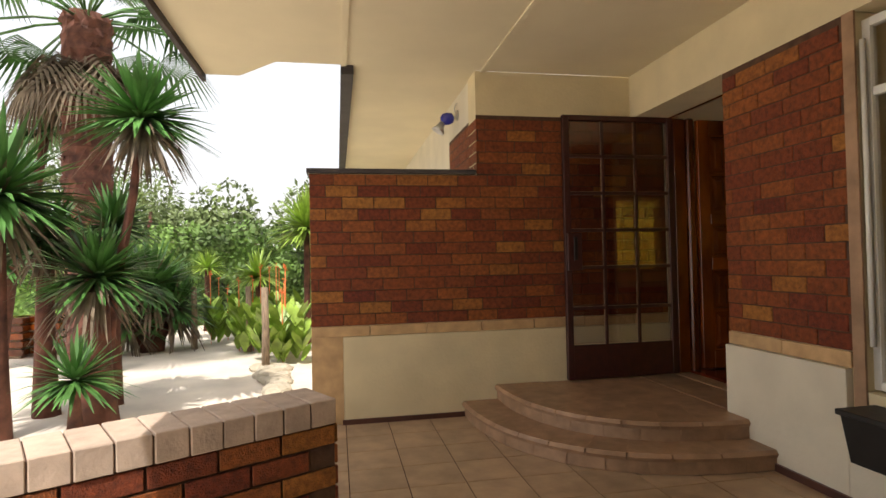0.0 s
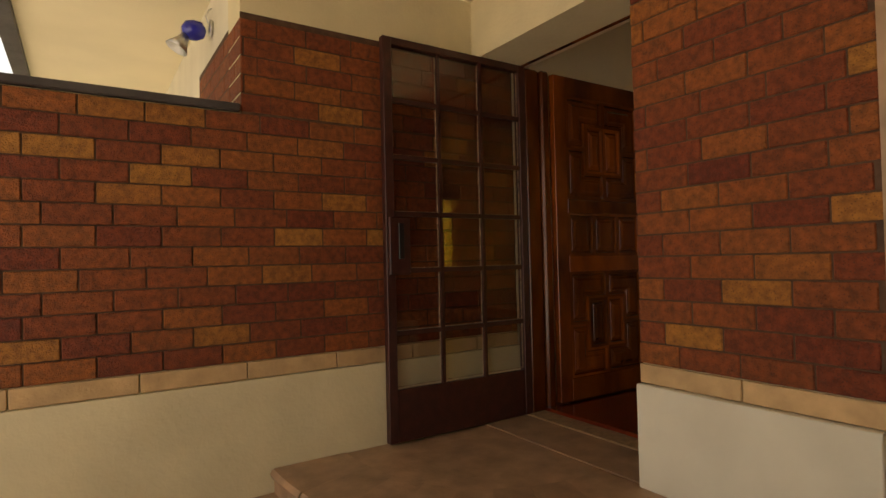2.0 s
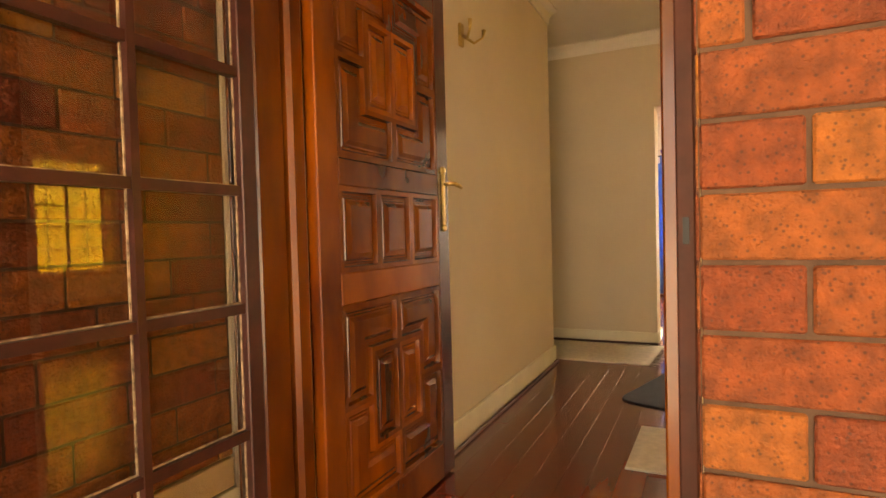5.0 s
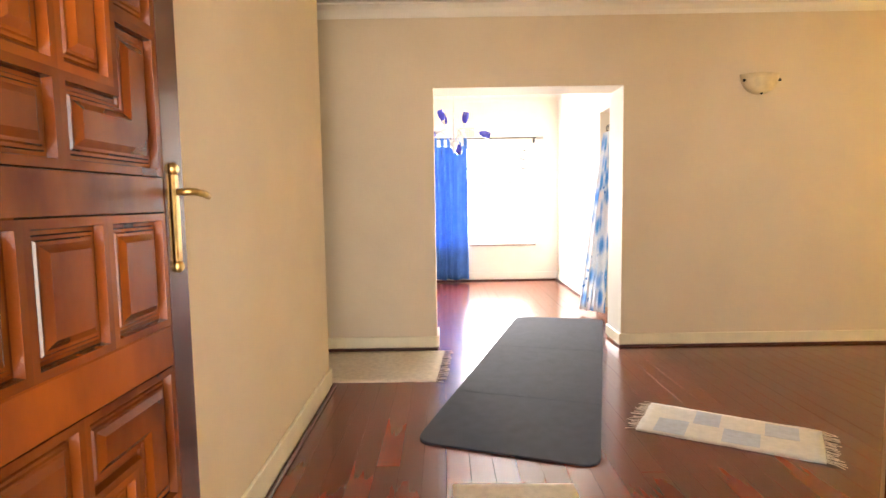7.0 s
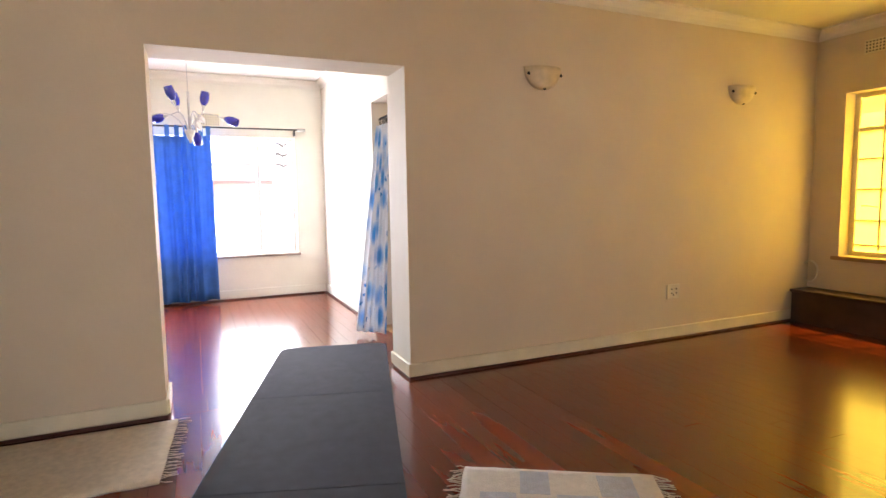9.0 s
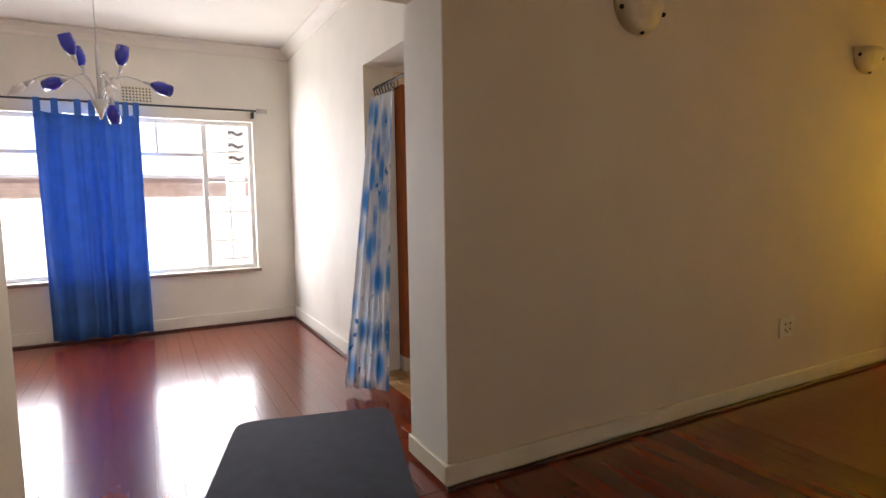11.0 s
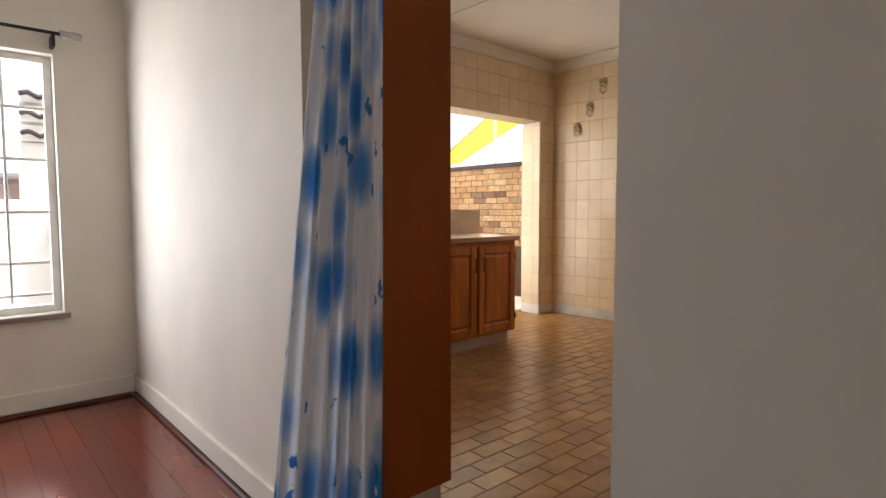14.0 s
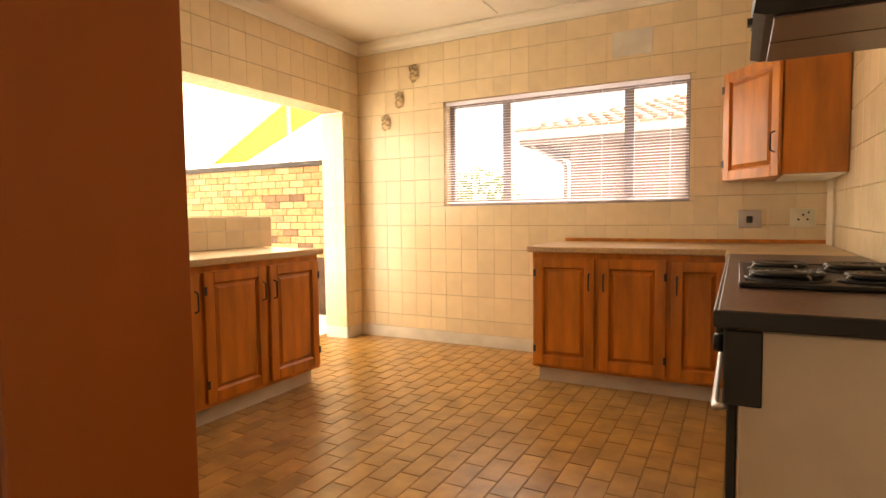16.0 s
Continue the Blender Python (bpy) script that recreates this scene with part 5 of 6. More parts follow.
def yucca(base, heads, trunk_r, label, dead=False, material=None, full=1.25):
    """heads: (side, ahead, height, leaf length, count) from the base."""
    t = thing("yucca", Matrix.Translation(base), label, "plant")
    for dx, dy, h, ln, cnt in heads:
        if h > 0.35:
            bm = bmesh.new()
            pts = [Vector((0, 0, -0.05)), Vector((dx * 0.3, dy * 0.3, h * 0.4)), Vector((dx * 0.8, dy * 0.8, h * 0.75)), Vector((dx, dy, h))]
            add_tube(bm, pts, trunk_r, 9, radii=[trunk_r * 1.5, trunk_r, trunk_r * 0.9, trunk_r * 0.8])
            for v in bm.verts:
                v.co += Vector((noise.noise(v.co * 14), noise.noise(v.co * 14 + Vector((5, 0, 0))), 0)) * 0.02
            part("trunk", bm, M_TRUNK, t, "rough brown trunk")
        bm = bmesh.new()
        leaf_fan(bm, Vector((dx, dy, h)), int(cnt * full), ln * 1.08, ln * 0.095)
        leaf_mesh("crown", bm, material or M_LEAF, t, "spiky sword-shaped leaves")
        if dead:
            bm = bmesh.new()
            leaf_fan(bm, Vector((dx, dy, h - 0.05)), cnt // 2, ln * 0.9, ln * 0.07, droop=1.6, low=-0.9)
            leaf_mesh("dead_leaves", bm, M_DRY, t, "hanging grey dead leaves")
    return t


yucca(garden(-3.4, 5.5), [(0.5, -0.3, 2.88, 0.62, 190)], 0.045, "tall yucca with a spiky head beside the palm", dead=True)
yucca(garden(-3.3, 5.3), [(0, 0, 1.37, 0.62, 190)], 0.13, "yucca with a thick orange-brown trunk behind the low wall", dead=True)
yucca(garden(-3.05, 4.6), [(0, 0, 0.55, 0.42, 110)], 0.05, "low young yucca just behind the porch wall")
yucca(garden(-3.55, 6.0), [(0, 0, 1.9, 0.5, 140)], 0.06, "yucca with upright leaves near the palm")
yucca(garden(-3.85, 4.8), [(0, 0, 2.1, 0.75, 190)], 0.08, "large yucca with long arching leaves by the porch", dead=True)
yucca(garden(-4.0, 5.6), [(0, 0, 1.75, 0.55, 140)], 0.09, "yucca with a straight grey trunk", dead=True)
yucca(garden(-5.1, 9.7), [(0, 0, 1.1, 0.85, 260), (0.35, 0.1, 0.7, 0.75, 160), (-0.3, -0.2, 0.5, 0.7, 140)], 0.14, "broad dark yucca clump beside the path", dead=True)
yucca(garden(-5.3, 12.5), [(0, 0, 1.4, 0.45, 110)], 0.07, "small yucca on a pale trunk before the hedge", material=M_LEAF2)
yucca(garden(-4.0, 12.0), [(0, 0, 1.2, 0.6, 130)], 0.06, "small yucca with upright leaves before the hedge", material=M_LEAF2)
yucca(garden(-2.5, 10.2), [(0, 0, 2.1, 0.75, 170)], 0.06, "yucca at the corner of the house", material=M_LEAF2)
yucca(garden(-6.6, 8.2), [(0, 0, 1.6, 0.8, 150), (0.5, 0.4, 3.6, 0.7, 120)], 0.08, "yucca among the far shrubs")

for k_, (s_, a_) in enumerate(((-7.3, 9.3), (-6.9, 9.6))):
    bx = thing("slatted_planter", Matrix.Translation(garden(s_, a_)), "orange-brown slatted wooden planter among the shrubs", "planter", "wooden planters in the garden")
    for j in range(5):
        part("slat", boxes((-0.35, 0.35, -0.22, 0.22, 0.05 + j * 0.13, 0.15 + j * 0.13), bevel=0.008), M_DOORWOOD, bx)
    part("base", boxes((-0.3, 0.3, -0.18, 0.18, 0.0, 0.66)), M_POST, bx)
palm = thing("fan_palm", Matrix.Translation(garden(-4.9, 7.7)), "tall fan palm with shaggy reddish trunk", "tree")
bm = bmesh.new()
NZ, NR = 46, 18
rings = []
for j in range(NZ + 1):
    z = -0.1 + j * 0.11
    r = 0.24 + 0.05 * min(1, z / 2.2) + 0.03 * (j % 2)
    rings.append([bm.verts.new(((r + 0.035 * noise.noise(Vector((k, j * 0.7, 3)))) * math.cos(2 * math.pi * (k + 0.5 * (j % 2)) / NR), (r + 0.035 * noise.noise(Vector((k, j * 0.7, 3)))) * math.sin(2 * math.pi * (k + 0.5 * (j % 2)) / NR), z)) for k in range(NR)])
for a, b in zip(rings, rings[1:]):
    for k in range(NR):
        bm.faces.new((a[k], a[(k + 1) % NR], b[(k + 1) % NR], b[k]))
bm.faces.new(rings[-1])
part("trunk", bm, M_TRUNK, palm, "thick fibrous trunk with leaf stubs")
bm = bmesh.new()
for k in range(260):
    a, z = rnd.uniform(0, 2 * math.pi), rnd.uniform(0.3, 4.9)
    c = Vector((0.27 * math.cos(a), 0.27 * math.sin(a), z))
    o = Vector((math.cos(a), math.sin(a), 0.9)) * rnd.uniform(0.06, 0.12)
    sd = Vector((-math.sin(a), math.cos(a), 0)) * 0.04
    v = [bm.verts.new(p) for p in (c - sd, c + sd, c + o + sd * 0.3, c + o - sd * 0.3, c - Vector((0, 0, 0.05)))]
    bm.faces.new((v[0], v[1], v[2], v[3]))
    bm.faces.new((v[1], v[0], v[4]))
tagged(part("leaf_stub", bm, M_TRUNK, palm), kind="stuff")


def fan_frond(bm, root, way, reach, size, fold=0.3):
    """A fan leaf: a stalk, then blades spread from its tip."""
    tip = root + way * reach
    side = way.cross(Vector((0, 0, 1))).normalized()
    add_tube(bm, [root, root.lerp(tip, 0.5) + Vector((0, 0, 0.06)), tip], 0.018, 5)
    up = side.cross(way)
    for k in range(26):
        a = (k / 25 - 0.5) * 3.6
        d = way * math.cos(a) + side * math.sin(a)
        ln = size * (1 - 0.15 * abs(a))
        mid = tip + d * ln * 0.6 + up * 0.05
        end = tip + d * ln - Vector((0, 0, ln * 0.35))
        w = Vector((-d.y, d.x, 0)) * 0.03
        v = [bm.verts.new(p) for p in (tip, mid - w, end, mid + w)]
        bm.faces.new(v)


bm = bmesh.new()
for k in range(26):
    a, e = k * 2.4, rnd.uniform(-0.5, 0.9)
    fan_frond(bm, Vector((0, 0, 4.9)), Vector((math.cos(a) * math.cos(e), math.sin(a) * math.cos(e), math.sin(e))), rnd.uniform(0.9, 1.4), rnd.uniform(0.8, 1.1))
leaf_mesh("crown", bm, M_LEAF, palm, "green fan leaves")
bm = bmesh.new()
for k in range(22):
    a = k * 2.4 + 1
    fan_frond(bm, Vector((0, 0, 4.6)), Vector((math.cos(a) * 0.6, math.sin(a) * 0.6, -0.75)).normalized(), rnd.uniform(0.5, 0.9), rnd.uniform(0.7, 1.0))
leaf_mesh("dead_leaves", bm, M_DRY, palm, "hanging dry fan leaves")


def leaf_clumps(bm, blobs, leaf, per):
    """Small leaves over uneven clumps: (centre, radii)."""
    for c, r in blobs:
        for k in range(per):
            d = Vector((rnd.gauss(0, 1), rnd.gauss(0, 1), rnd.gauss(0, 1))).normalized()
            f = rnd.uniform(0.72, 1.08)
            p = c + Vector((d.x * r[0], d.y * r[1], d.z * r[2])) * f
            a = Vector((rnd.gauss(0, 1), rnd.gauss(0, 1), rnd.gauss(0, 1))).normalized()
            b = a.cross(d + Vector((0.01, 0, 0))).normalized()
            s = leaf * rnd.uniform(0.6, 1.4)
            v = [bm.verts.new(q) for q in (p - a * s, p + b * s * 0.45, p + a * s, p - b * s * 0.45)]
            bm.faces.new(v)


def shrub(name, place, blobs, material, leaf, per, label, category, trunk=None):
    t = thing(name, Matrix.Translation(place), label, category)
    if trunk:
        for x, y, h in trunk:
            bm = bmesh.new()
            add_tube(bm, [(0, 0, -0.1), (x * 0.4, y * 0.4, h * 0.5), (x, y, h)], 0.1, 8, radii=[0.16, 0.1, 0.05])
            part("trunk", bm, M_TRUNK, t)
    bm = bmesh.new()
    leaf_clumps(bm, [(Vector(c), r) for c, r in blobs], leaf, per)
    leaf_mesh("crown", bm, material, t, "small uneven leaves")
    return t


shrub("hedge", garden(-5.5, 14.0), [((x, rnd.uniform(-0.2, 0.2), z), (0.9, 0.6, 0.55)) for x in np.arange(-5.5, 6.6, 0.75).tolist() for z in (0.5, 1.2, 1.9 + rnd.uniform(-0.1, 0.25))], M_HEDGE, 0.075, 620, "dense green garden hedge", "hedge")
structure("hedge_shade", boxes((-13.0, 4.0, 10.4, 10.7, GROUND, 1.2)), M_HEDGE)
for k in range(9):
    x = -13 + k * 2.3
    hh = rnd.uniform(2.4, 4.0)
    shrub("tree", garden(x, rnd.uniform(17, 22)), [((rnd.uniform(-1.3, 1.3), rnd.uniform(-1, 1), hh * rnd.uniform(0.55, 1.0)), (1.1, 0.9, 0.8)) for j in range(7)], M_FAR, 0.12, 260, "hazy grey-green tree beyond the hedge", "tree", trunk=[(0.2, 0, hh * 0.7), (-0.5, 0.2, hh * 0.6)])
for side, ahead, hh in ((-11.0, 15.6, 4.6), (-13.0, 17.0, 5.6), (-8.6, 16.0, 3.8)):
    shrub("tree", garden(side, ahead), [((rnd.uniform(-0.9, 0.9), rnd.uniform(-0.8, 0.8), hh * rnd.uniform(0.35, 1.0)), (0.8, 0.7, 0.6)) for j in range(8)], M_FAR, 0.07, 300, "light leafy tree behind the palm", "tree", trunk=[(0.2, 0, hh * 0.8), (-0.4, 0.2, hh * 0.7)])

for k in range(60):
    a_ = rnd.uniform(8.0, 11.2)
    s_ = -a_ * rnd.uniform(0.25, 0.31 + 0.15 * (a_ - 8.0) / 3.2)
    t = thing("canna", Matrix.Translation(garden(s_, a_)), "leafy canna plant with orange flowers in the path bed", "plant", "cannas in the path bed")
    bm = bmesh.new()
    hh = rnd.uniform(0.7, 1.25)
    for j in range(11):
        a = rnd.uniform(0, 6.28)
        root = Vector((0, 0, hh * rnd.uniform(0.05, 0.55)))
        way = Vector((math.cos(a) * 0.5, math.sin(a) * 0.5, 1)).normalized()
        sd = way.cross(Vector((math.sin(a), -math.cos(a), 0.2))).normalized()
        sd = Vector((-math.sin(a), math.cos(a), 0))
        ln = rnd.uniform(0.35, 0.55)
        pts = [(0, 0.02), (0.3, 0.07), (0.6, 0.075), (1.0, 0.004)]
        prev = None
        for f, w in pts:
            p = root + way * ln * f - Vector((0, 0, 0.22 * ln * f * f))
            cur = (bm.verts.new(p - sd * w), bm.verts.new(p + sd * w))
            if prev:
                bm.faces.new((prev[0], prev[1], cur[1], cur[0]))
            prev = cur
    leaf_mesh("leaves", bm, M_LEAF2, t)
    if k % 5 == 0:
        bm = bmesh.new()
        leaf_clumps(bm, [(Vector((0, 0, hh + 0.2)), (0.03, 0.03, 0.05))], 0.025, 9)
        add_tube(bm, [(0, 0, 0), (0, 0, hh + 0.2)], 0.008, 5)
        leaf_mesh("flower", bm, M_FLOWER, t, "orange-red flower spike")
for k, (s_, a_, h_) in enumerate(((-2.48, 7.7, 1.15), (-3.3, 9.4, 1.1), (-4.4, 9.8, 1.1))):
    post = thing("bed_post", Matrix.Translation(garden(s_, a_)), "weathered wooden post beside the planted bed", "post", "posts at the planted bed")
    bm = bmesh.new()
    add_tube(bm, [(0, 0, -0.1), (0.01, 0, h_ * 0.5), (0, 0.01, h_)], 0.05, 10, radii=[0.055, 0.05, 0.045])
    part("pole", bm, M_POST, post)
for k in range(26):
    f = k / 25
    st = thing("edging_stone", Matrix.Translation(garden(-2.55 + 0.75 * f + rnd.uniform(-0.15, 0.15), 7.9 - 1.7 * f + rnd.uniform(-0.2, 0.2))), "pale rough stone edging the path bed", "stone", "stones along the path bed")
    bm = bmesh.new()
    bmesh.ops.create_icosphere(bm, subdivisions=2, radius=rnd.uniform(0.09, 0.17))
    for v in bm.verts:
        v.co *= 1 + 0.3 * noise.noise(v.co * 8 + Vector((k, 0, 0)))
        v.co.z = v.co.z * 0.55 + 0.03
    part("boulder", bm, M_STONE, st)

# yard behind the kitchen
YW = -7.5
structure("wall_yard", boxes((8.2, 14.0, YW - 0.22, YW - 0.012, -0.6, 1.72)), M_MORTAR)
structure("coping_yard", boxes((8.2, 14.0, YW - 0.26, YW + 0.03, 1.72, 1.78)), M_DARK, "dark coping on the yard wall")
structure("yard_paving", boxes((8.2, 15.0, -12.0, 6.0, -0.2, -0.08)), M_WHITEWALL)
M_CANOPY = bpy.data.materials.new("translucent_canopy_sheet")
M_CANOPY.use_nodes = True
_n, _l = M_CANOPY.node_tree.nodes, M_CANOPY.node_tree.links
_n["Principled BSDF"].inputs["Base Color"].default_value = (0.85, 0.82, 0.7, 1)
_tl, _mx = _n.new("ShaderNodeBsdfTranslucent"), _n.new("ShaderNodeMixShader")
_tl.inputs[0].default_value = (0.9, 0.86, 0.7, 1)
_mx.inputs[0].default_value = 0.7
_l.new(_n["Principled BSDF"].outputs[0], _mx.inputs[1])
_l.new(_tl.outputs[0], _mx.inputs[2])
_l.new(_mx.outputs[0], _n["Material Output"].inputs[0])
canopy = thing("yard_canopy", pose(0, 0, 0), "white sloping canopy with yellow rafters over the yard", "canopy")
part("sheet", boxes((0, 4.6, 0, 4.2, 0, 0.01)), M_CANOPY, canopy, at=pose(8.3, -7.6, 2.75, 9, 0, 0))
M_YELLOW = bpy.data.materials.new("yellow_translucent_sheet")
M_YELLOW.use_nodes = True
_n, _l = M_YELLOW.node_tree.nodes, M_YELLOW.node_tree.links
_n["Principled BSDF"].inputs["Base Color"].default_value = (0.85, 0.74, 0.2, 1)
_tl, _mx = _n.new("ShaderNodeBsdfTranslucent"), _n.new("ShaderNodeMixShader")
_tl.inputs[0].default_value = (0.95, 0.84, 0.22, 1)
_mx.inputs[0].default_value = 0.6
_l.new(_n["Principled BSDF"].outputs[0], _mx.inputs[1])
_l.new(_tl.outputs[0], _mx.inputs[2])
_l.new(_mx.outputs[0], _n["Material Output"].inputs[0])
for k in range(2):
    part("rafter", boxes((0.0, 0.05, 0, 4.2, -0.06, -0.005)), M_WHITE, canopy, at=pose(9.3 + 2.4 * k, -7.6, 2.75, 9, 0, 0))


def gable(outline, y0, y1):
    """An upright slab with that outline in x and z."""
    bm = bmesh.new()
    near_, far_ = ([bm.verts.new((x, y, z)) for x, z in outline] for y in (y0, y1))
    bm.faces.new(near_)
    bm.faces.new(list(reversed(far_)))
    for k in range(len(outline)):
        j = (k + 1) % len(outline)
        bm.faces.new((near_[k], far_[k], far_[j], near_[j]))
    return bm


part("gable_sheet", gable(((11.15, 1.84), (9.4, 2.74), (9.05, 2.74), (8.6, 2.6), (10.55, 1.84)), -7.6, -7.594), M_YELLOW, canopy, "yellow translucent gable sheet")
part("gable_rafter", gable(((11.24, 1.84), (9.47, 2.745), (9.4, 2.745), (11.15, 1.84)), -7.61, -7.56), M_WHITE, canopy)
for x in (9.72, 12.8):
    part("post", boxes((x, x + 0.035, -7.56, -7.525, 1.785, 2.74)), M_WHITE, canopy)

# beyond the dining window
structure("wall_boundary", boxes((14.0, 14.2, -6.0, 12.0, -0.6, 1.28)), M_WHITEWALL, "white boundary wall")
# neighbour's roof tile ends; the pier below is added to carry them
pier = thing("tiled_pier", pose(10.0, -2.19, -0.68), "stacked grey roof tile ends on an added whitewashed pier", "pier")
part("shaft", boxes((0.0, 0.26, -0.1, 0.1, 0.0, 2.36)), M_WHITEWALL, pier)
for k in range(3):
    bm = bmesh.new()
    add_tube(bm, [(-0.04, -0.1, 2.44 + 0.16 * k), (-0.04, -0.03, 2.41 + 0.16 * k), (-0.04, 0.04, 2.45 + 0.16 * k), (-0.04, 0.1, 2.43 + 0.16 * k)], 0.02, 6)
    part("tile_edge", bm, M_DARK, pier, "dark wavy roof tile edge")
    part("tile", boxes((-0.03, 0.24, -0.09, 0.09, 2.37 + 0.16 * k, 2.5 + 0.16 * k)), M_WHITEWALL, pier, "pale roof tile")
M_BAND = mat("faded_brick_band", (0.4, 0.31, 0.28), 0.9, vary=0.15)
M_LEANTO = mat("grey_roof_sheet", (0.3, 0.3, 0.32), 0.6)
nb = thing("brick_outbuilding", pose(19, -1, GROUND), "long brick outbuilding with a grey lean-to roof", "house")
part("wall", boxes((0, 4, -3, 8, 0, 2.35)), M_HOUSE, nb)
for j in range(5):
    part("brick_band", boxes((-0.02, -0.001, -3, 8, 1.75 + j * 0.1, 1.84 + j * 0.1)), M_BAND, nb)
bm = bmesh.new()
add_box(bm, -0.9, 4.2, -3.2, 8.2, 2.35, 2.42)
part("roof", bm, M_LEANTO, nb)
part("window", boxes((-0.03, -0.002, 1.0, 2.2, 1.0, 1.7)), M_WHITE, nb)

# neighbour's house beyond the kitchen window
nh = thing("neighbour_house", pose(0, -12.5, GROUND), "rendered neighbour house with terracotta tiled roof", "house")
part("wall", boxes((-2.0, 7.6, -7, -0.1, 0, 3.04)), M_HOUSE, nh)
# shade under the eaves is put into the soffit's dark colour
part("soffit", boxes((-2.5, 8.38, -0.1, 0.5, 3.04, 3.06), (7.6, 8.38, -7.4, -0.1, 3.04, 3.06)), M_DARK, nh, "soffit coloured dark for eaves shade")
part("gutter", boxes((-2.5, 8.45, 0.5, 0.62, 3.0, 3.12), (8.4, 8.5, -7.4, 0.5, 3.0, 3.12), bevel=0.01), M_WHITE, nh)
part("fascia", boxes((-2.5, 8.38, 0.44, 0.49, 2.9, 3.06), (8.34, 8.39, -7.4, 0.44, 2.9, 3.06)), M_ALU, nh)
bm = bmesh.new()
add_tube(bm, [(8.2, 0.4, 2.95), (8.1, 0.35, 2.85), (7.7, -0.03, 2.6), (7.67, -0.03, 2.5), (7.67, -0.03, 0.1)], 0.045, 8)
part("downpipe", bm, M_ALU, nh, "dark downpipe")
bm = bmesh.new()
vs = [bm.verts.new(p) for p in ((-2.5, 0.55, 3.14), (8.45, 0.55, 3.14), (4.5, -3.4, 4.42), (-2.5, -3.4, 4.42), (8.45, -7.4, 3.14), (-2.5, -7.4, 3.14))]
bm.faces.new((vs[0], vs[1], vs[2], vs[3]))
bm.faces.new((vs[1], vs[4], vs[2]))
bm.faces.new((vs[4], vs[5], vs[3], vs[2]))
part("roof_deck", bm, M_ROOFTILE, nh)
bm = bmesh.new()
add_tube(bm, [(0, -0.22, 0.0), (0, 0.2, 0.03)], 0.09, 8)
for v in bm.verts:
    v.co.z = v.co.z * 0.55
tile = mesh_of("roof_tile", bm, M_ROOFTILE)
slope = math.degrees(math.atan2(1.28, 3.95))
for r in range(8):
    for k in range(42):
        f = r * 0.36
        x = 8.35 - k * 0.24 - (r * 0.36) * 0.95
        if x > -2.4:
            o_ = new("roof_tile", tile)
            o_.parent = nh
            o_.matrix_basis = pose(x, 0.4 - f * math.cos(radians(slope)), 3.2 + f * math.sin(radians(slope)), -slope, 0, 0)
shrub("tree", Vector((13.2, -19, GROUND)), [((rnd.uniform(-1.5, 1.5), rnd.uniform(-1, 1), rnd.uniform(1.2, 2.6)), (1.1, 0.9, 0.8)) for j in range(7)], M_FAR, 0.12, 200, "small tree beyond the kitchen window", "tree", trunk=[(0.2, 0, 2.0)])
structure("wall_side_boundary", boxes((6.0, 16.0, -14.2, -14.0, -0.6, 1.35)), M_WHITEWALL)

# ---- pieces of walls and floors ----
def piece_mesh(name, l, d, h, material, bevel=0.003):
    return mesh_of(name, boxes((0, l, 0, d, 0, h), bevel=bevel), material)


def lay(name, parent, mesh, m):
    o = new(name, mesh)
    o.parent = parent
    o.matrix_basis = m
    return o


CACHE = {}


def cached(name, l, d, h, material, bevel=0.003):
    key = (name, round(l, 3), round(d, 3), round(h, 3), material.name)
    if key not in CACHE:
        CACHE[key] = piece_mesh(name, l, d, h, material, bevel)
    return CACHE[key]


def brick_face(parent, origin, turn, length, z0, z1, proud, material, first=0.0, course=0.0855, brick=0.232, joint=0.0065, gap=None):
    """Bricks on a wall face: along x before the turn, their faces proud of the plane."""
    r, z = 0, z0
    base = pose(*origin, 0, 0, turn)
    while z + course * 0.6 < z1:
        x = -(brick / 2) if r % 2 else 0.0
        x -= first
        if rnd.random() < 0.3:
            x -= brick * 0.25
        h = min(course - joint, z1 - z)
        while x < length:
            a, b = max(0, x), min(length, x + brick - joint)
            ln = b - a
            if ln > 0.025:
                q = round(ln, 2) if ln < brick - joint - 0.004 else brick - joint
                q = min(q, ln + 0.004)
                o = new("brick", cached("brick", q, proud, h, material))
                o.parent = parent
                o.matrix_basis = base @ pose(a, -proud + rnd.uniform(-0.001, 0.001), z)
            x += brick
        z += course
        r += 1


fa = wall_porch_north
brick_face(fa, (-2.53, 0.012, 0), 0, 2.82, 0.46, 1.57, 0.012, M_BRICK)
brick_face(fa, (-1.28, 0.012, 0), 0, 1.57, 1.5775, 2.03, 0.012, M_BRICK, first=0.1)
wb = bpy.data.objects["wall_porch_east"]
brick_face(wb, (0.012, -1.1, 0), -90, 0.825, 0.46, 2.03, 0.012, M_BRICK)
brick_face(wb, (0.18, -1.1, 0), 180, 0.18, 0.46, 2.03, 0.004, M_BRICK)
wr = bpy.data.objects["wall_return"]
brick_face(wr, (-1.272, 1.03, 0), -90, 1.03, 1.58, 2.03, 0.01, M_BRICK)
structure("wall_brick_joint", boxes((-2.529, 0.298, 0.006, 0.0118, 0.46, 1.565), (-1.28, 0.298, 0.006, 0.0118, 1.566, 2.03), (0.006, 0.0118, -1.924, -1.101, 0.46, 2.03), (0.004, 0.3, -1.1, -1.0985, 0.46, 2.03), (-1.28, -1.271, 0.25, 1.03, 1.57, 2.03)), M_MORTAR)
structure("coping_wall", boxes((-2.55, -1.29, -0.02, 0.26, 1.572, 1.605), bevel=0.004), M_DARK, "dark slate coping")
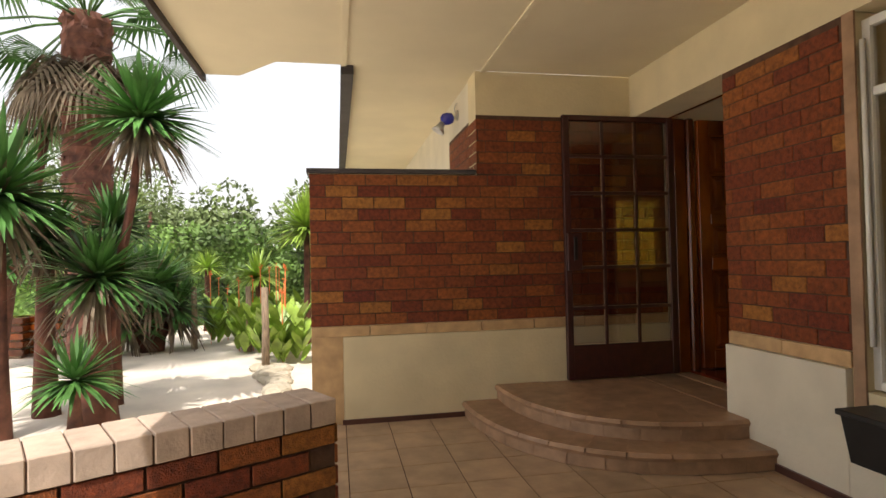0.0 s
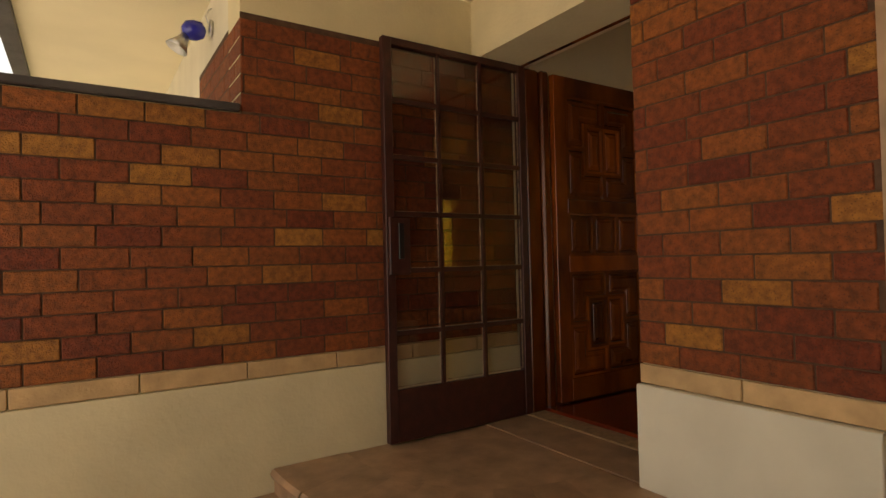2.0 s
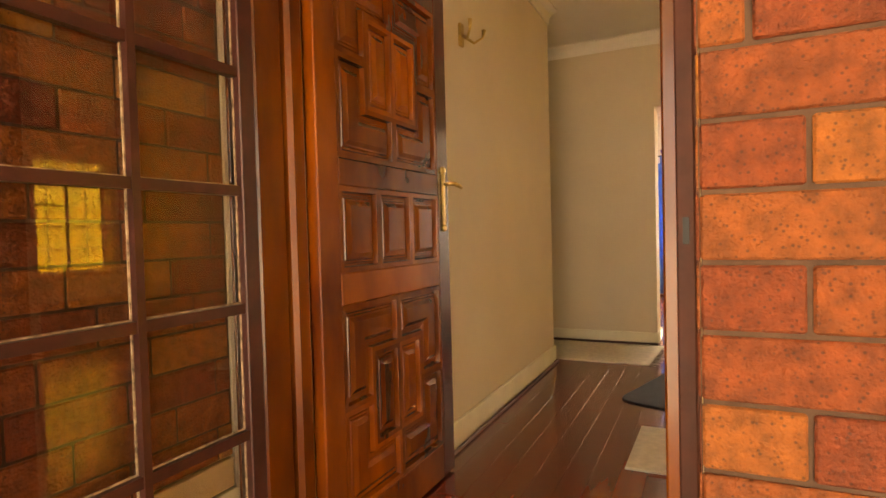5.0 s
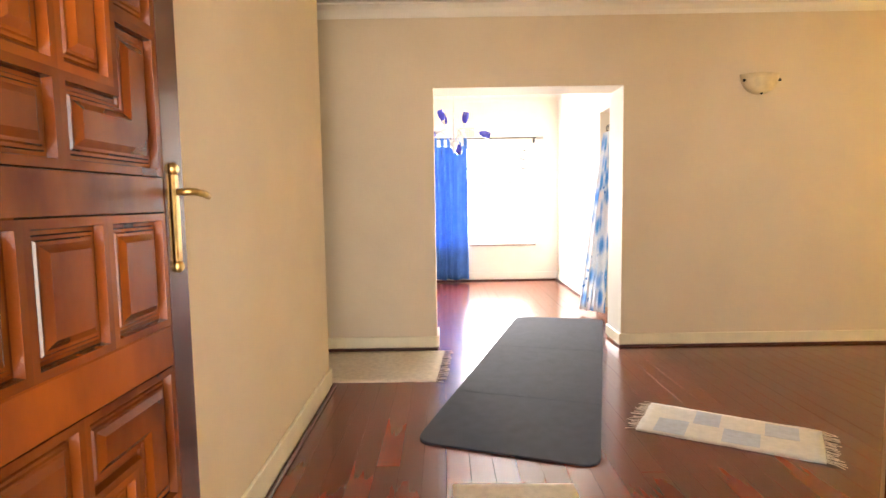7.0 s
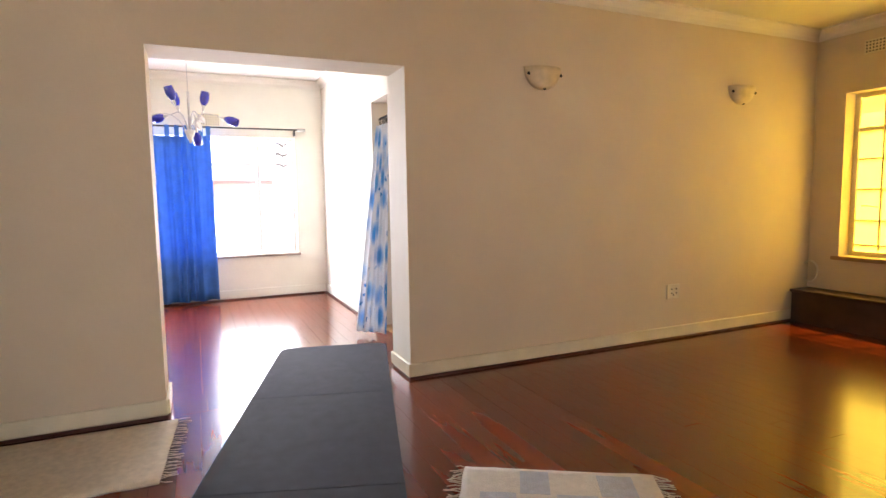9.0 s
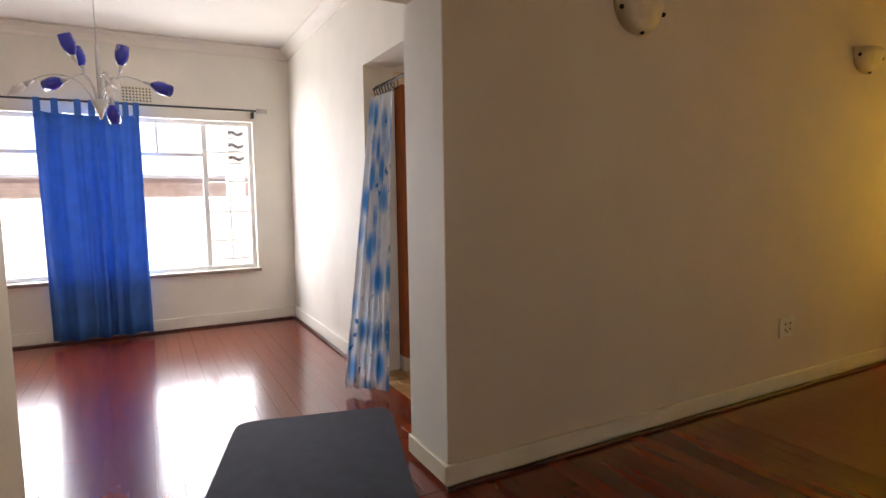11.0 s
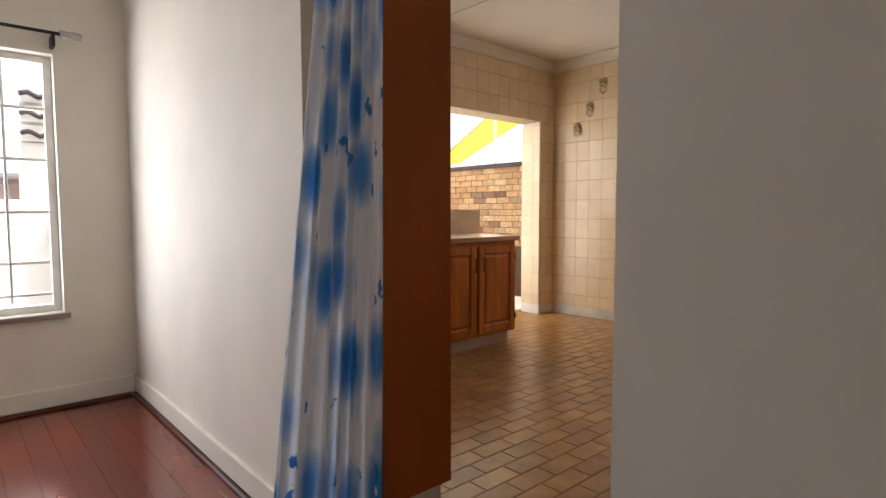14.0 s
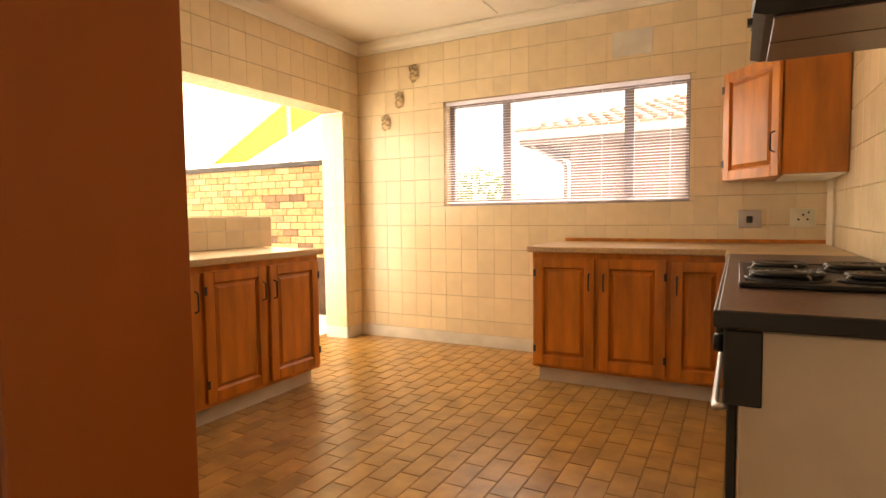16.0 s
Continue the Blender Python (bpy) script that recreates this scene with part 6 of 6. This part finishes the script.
for k in range(7):
    L_ = 0.42
    x = -2.53 + k * L_
    lay("sandstone", fa, cached("sandstone", L_ - 0.005 if k < 6 else 0.3, 0.02, 0.074, M_SAND), pose(x, -0.008, 0.382))
for k in range(2):
    lay("sandstone", wb, cached("sandstone", 0.408, 0.02, 0.074, M_SAND), pose(-0.008, -1.1 - 0.412 * k, 0.382, 0, 0, -90))
structure("quoin_sandstone", boxes((-2.532, -2.31, -0.004, 0.01, PORCH, 0.38)), M_SAND)
structure("plinth", boxes((-2.305, 0.298, -0.012, 0.011, PORCH + 0.03, 0.378), bevel=0.003), M_PORCH, "cream plastered plinth")
structure("plinth", boxes((-0.03, 0.011, -1.912, -1.096, PORCH + 0.03, 0.378), (-0.03, 0.011, -3.9, -1.913, PORCH + 0.03, 0.13), bevel=0.003), M_DADO, "white plastered plinth")
pf = bpy.data.objects["porch_floor"]
for i in range(9):
    for j in range(12):
        x, y = -2.6 + 0.305 * i, -0.005 - 0.305 * (j + 1)
        if x < -0.01:
            lay("tile", pf, cached("tile", 0.299 if x + 0.3 < 0.01 else 0.15, 0.299, 0.006, M_PAVE, 0.0015), pose(x, y, PORCH - 0.006))

yw = bpy.data.objects["wall_yard"]
brick_face(yw, (13.2, YW - 0.012, 0), 180, 5.0, 0.62, 1.72, 0.012, M_YBRICK)

# floorboards
fb = bpy.data.objects["floor_base"]
def boards(x0, x1, y0, y1, w, gap=0.0009):
    y = y1
    while y > y0 + 0.02:
        x = x0 - rnd.uniform(0, 2.0)
        while x < x1:
            ln = rnd.choice((1.6, 2.2, 2.8))
            a, b = max(x0, x), min(x1, x + ln)
            if b - a > 0.05:
                o = new("floorboard", cached("floorboard", round(b - a, 2), w - gap, 0.0195, M_BOARD, 0.0003 + gap / 8))
                o.parent = fb
                o.matrix_basis = pose(a, y - w, -0.0195, rnd.uniform(-0.12, 0.12), 0, 0)
            x += ln + 0.001
        y -= w


boards(0.27, 4.2, YL, -0.03, 0.105)
boards(3.33, 4.2, -0.03, 3.5, 0.105)
boards(4.2, 4.52, -2.165, -0.7, 0.105)
boards(4.52, 7.95, YD, 3.0, 0.105, gap=0.0014)

# kitchen floor tiles in staggered rows
near, far = [], []
r = 0
x = 4.34
while x < 8.2:
    y = YK + (0.103 if r % 2 else 0.0) - 0.206
    while y < YD + 0.0:
        if y > YK - 0.15:
            (near if (x < 7.2 and -6.3 < y < -2.6) else far).append((x, y))
        y += 0.206
    x += 0.104
    r += 1
structure("floor_grout", boxes((4.34, 8.19, YK + 0.001, YD - 0.001, -0.0195, -0.0032)), M_KGROUT)
tile_m = piece_mesh("floor_tile", 0.099, 0.201, 0.018, M_KTILE, 0.002)
near.sort(key=lambda p: p[1], reverse=True)
for p in near[:300]:
    lay("floor_tile", fb, tile_m, pose(p[0], p[1], -0.0185 + rnd.uniform(-0.0006, 0.0004)))
verts, faces = [], []
for x, y in near[300:] + far:
    n = len(verts)
    h = -0.0007 + rnd.uniform(-0.0006, 0.0004)
    verts += [(x, y, -0.019), (x + 0.099, y, -0.019), (x + 0.099, y + 0.201, -0.019), (x, y + 0.201, -0.019), (x + 0.002, y + 0.002, h), (x + 0.097, y + 0.002, h), (x + 0.097, y + 0.199, h), (x + 0.002, y + 0.199, h)]
    faces += [(n + 4, n + 5, n + 6, n + 7), (n, n + 1, n + 5, n + 4), (n + 1, n + 2, n + 6, n + 5), (n + 2, n + 3, n + 7, n + 6), (n + 3, n, n + 4, n + 7)]
me = bpy.data.meshes.new("floor_tiles_far")
me.from_pydata(verts, [], faces)
me.materials.append(M_KTILE)
tf = new("floor_tiles_far", me)
tf.parent = fb
tagged(tf, "glazed brown floor tiles", kind="stuff")


def wall_tiles(parent, origin, turn, length, z0, z1, holes=()):
    """Upright tiles on a wall face; holes: (x0, x1, z0, z1) in the face."""
    base = pose(*origin, 0, 0, turn)
    z = z0
    while z < z1 - 0.02:
        h = min(0.2 - (z - 0.022) % 0.2, z1 - z)
        if h < 0.01:
            h = min(0.2, z1 - z)
        x = 0
        while x < length - 0.01:
            w = min(0.15, length - x)
            spans = [(x, x + w, z, z + h)]
            for a, b, c, d in holes:
                cut = []
                for (p, q, s, t) in spans:
                    if q <= a or p >= b or t <= c or s >= d:
                        cut.append((p, q, s, t))
                        continue
                    if s < c:
                        cut.append((p, q, s, c))
                    if t > d:
                        cut.append((p, q, d, t))
                    if p < a:
                        cut.append((p, a, max(s, c), min(t, d)))
                    if q > b:
                        cut.append((b, q, max(s, c), min(t, d)))
                spans = cut
            for p, q, s, t in spans:
                if q - p > 0.012 and t - s > 0.012:
                    lay("wall_tile", parent, cached("wall_tile", q - p - 0.0008, 0.006, t - s - 0.0035, M_TILE, 0.0012), base @ pose(p, -0.006 + rnd.uniform(-0.0004, 0.0004), s))
            x += 0.15
        z += h


ks, ke, kw = (bpy.data.objects[n_] for n_ in ("wall_kitchen_south", "wall_kitchen_east", "wall_kitchen_west"))
wall_tiles(ks, (XD, YK, 0), 180, 3.62, 0.105, 2.57, [(0.89, 2.82, 1.19, 2.07)])
wall_tiles(ke, (XD, -2.66, 0), -90, 3.87, 0.105, 2.57, [(0.94, 2.66, 1.11, 2.04), (2.65, 3.66, -1, 2.04)])
wall_tiles(ke, (8.19, -6.305, 0), 180, 0.24, 0.105, 2.04)
wall_tiles(kw, (4.32, YK, 0), 90, 2.9, 0.9, 2.57)
ledge = structure("tiled_ledge", boxes((7.86, XD - 0.007, -5.31, -2.95, 0.902, 1.115), bevel=0.003), M_KSKIRT, "low white tiled ledge behind the hatch worktop")
wall_tiles(ledge, (7.86, -2.95, 0), -90, 2.36, 0.902, 1.112)
structure("tiled_skirting", boxes((6.02, XD - 0.001, YK, YK + 0.012, 0, 0.103), (XD - 0.012, XD, YK + 0.013, -6.32, 0, 0.103), bevel=0.002), M_KSKIRT, "white tiled skirting")
structure("jamb_yard_door", boxes((XD + 0.001, 8.19, -6.32, -6.305, 0, 2.04)), M_WHITE)

# the porch and garden stand a little further out than the rooms
OUT = Matrix.Translation((-0.16, 0, 0))
for o in [o for o in scene.objects if o.parent is None and o.type in ("MESH", "EMPTY") and o.name.split(".")[0] in (
        "wall_porch_north", "wall_return", "wall_porch_east", "wall_porch_south", "wall_porch_west", "ceiling_porch", "ceiling_batten", "ceiling_corner", "fascia", "gutter", "porch_floor",
        "wall_front_inside", "porch_steps", "door_threshold", "security_gate", "door_frame", "front_door", "porch_low_wall", "outdoor_spotlight", "front_window",
        "window_box", "trim_window", "porch_skirting", "wall_brick_joint", "coping_wall", "quoin_sandstone", "plinth")]:
    o.matrix_basis = OUT @ o.matrix_basis
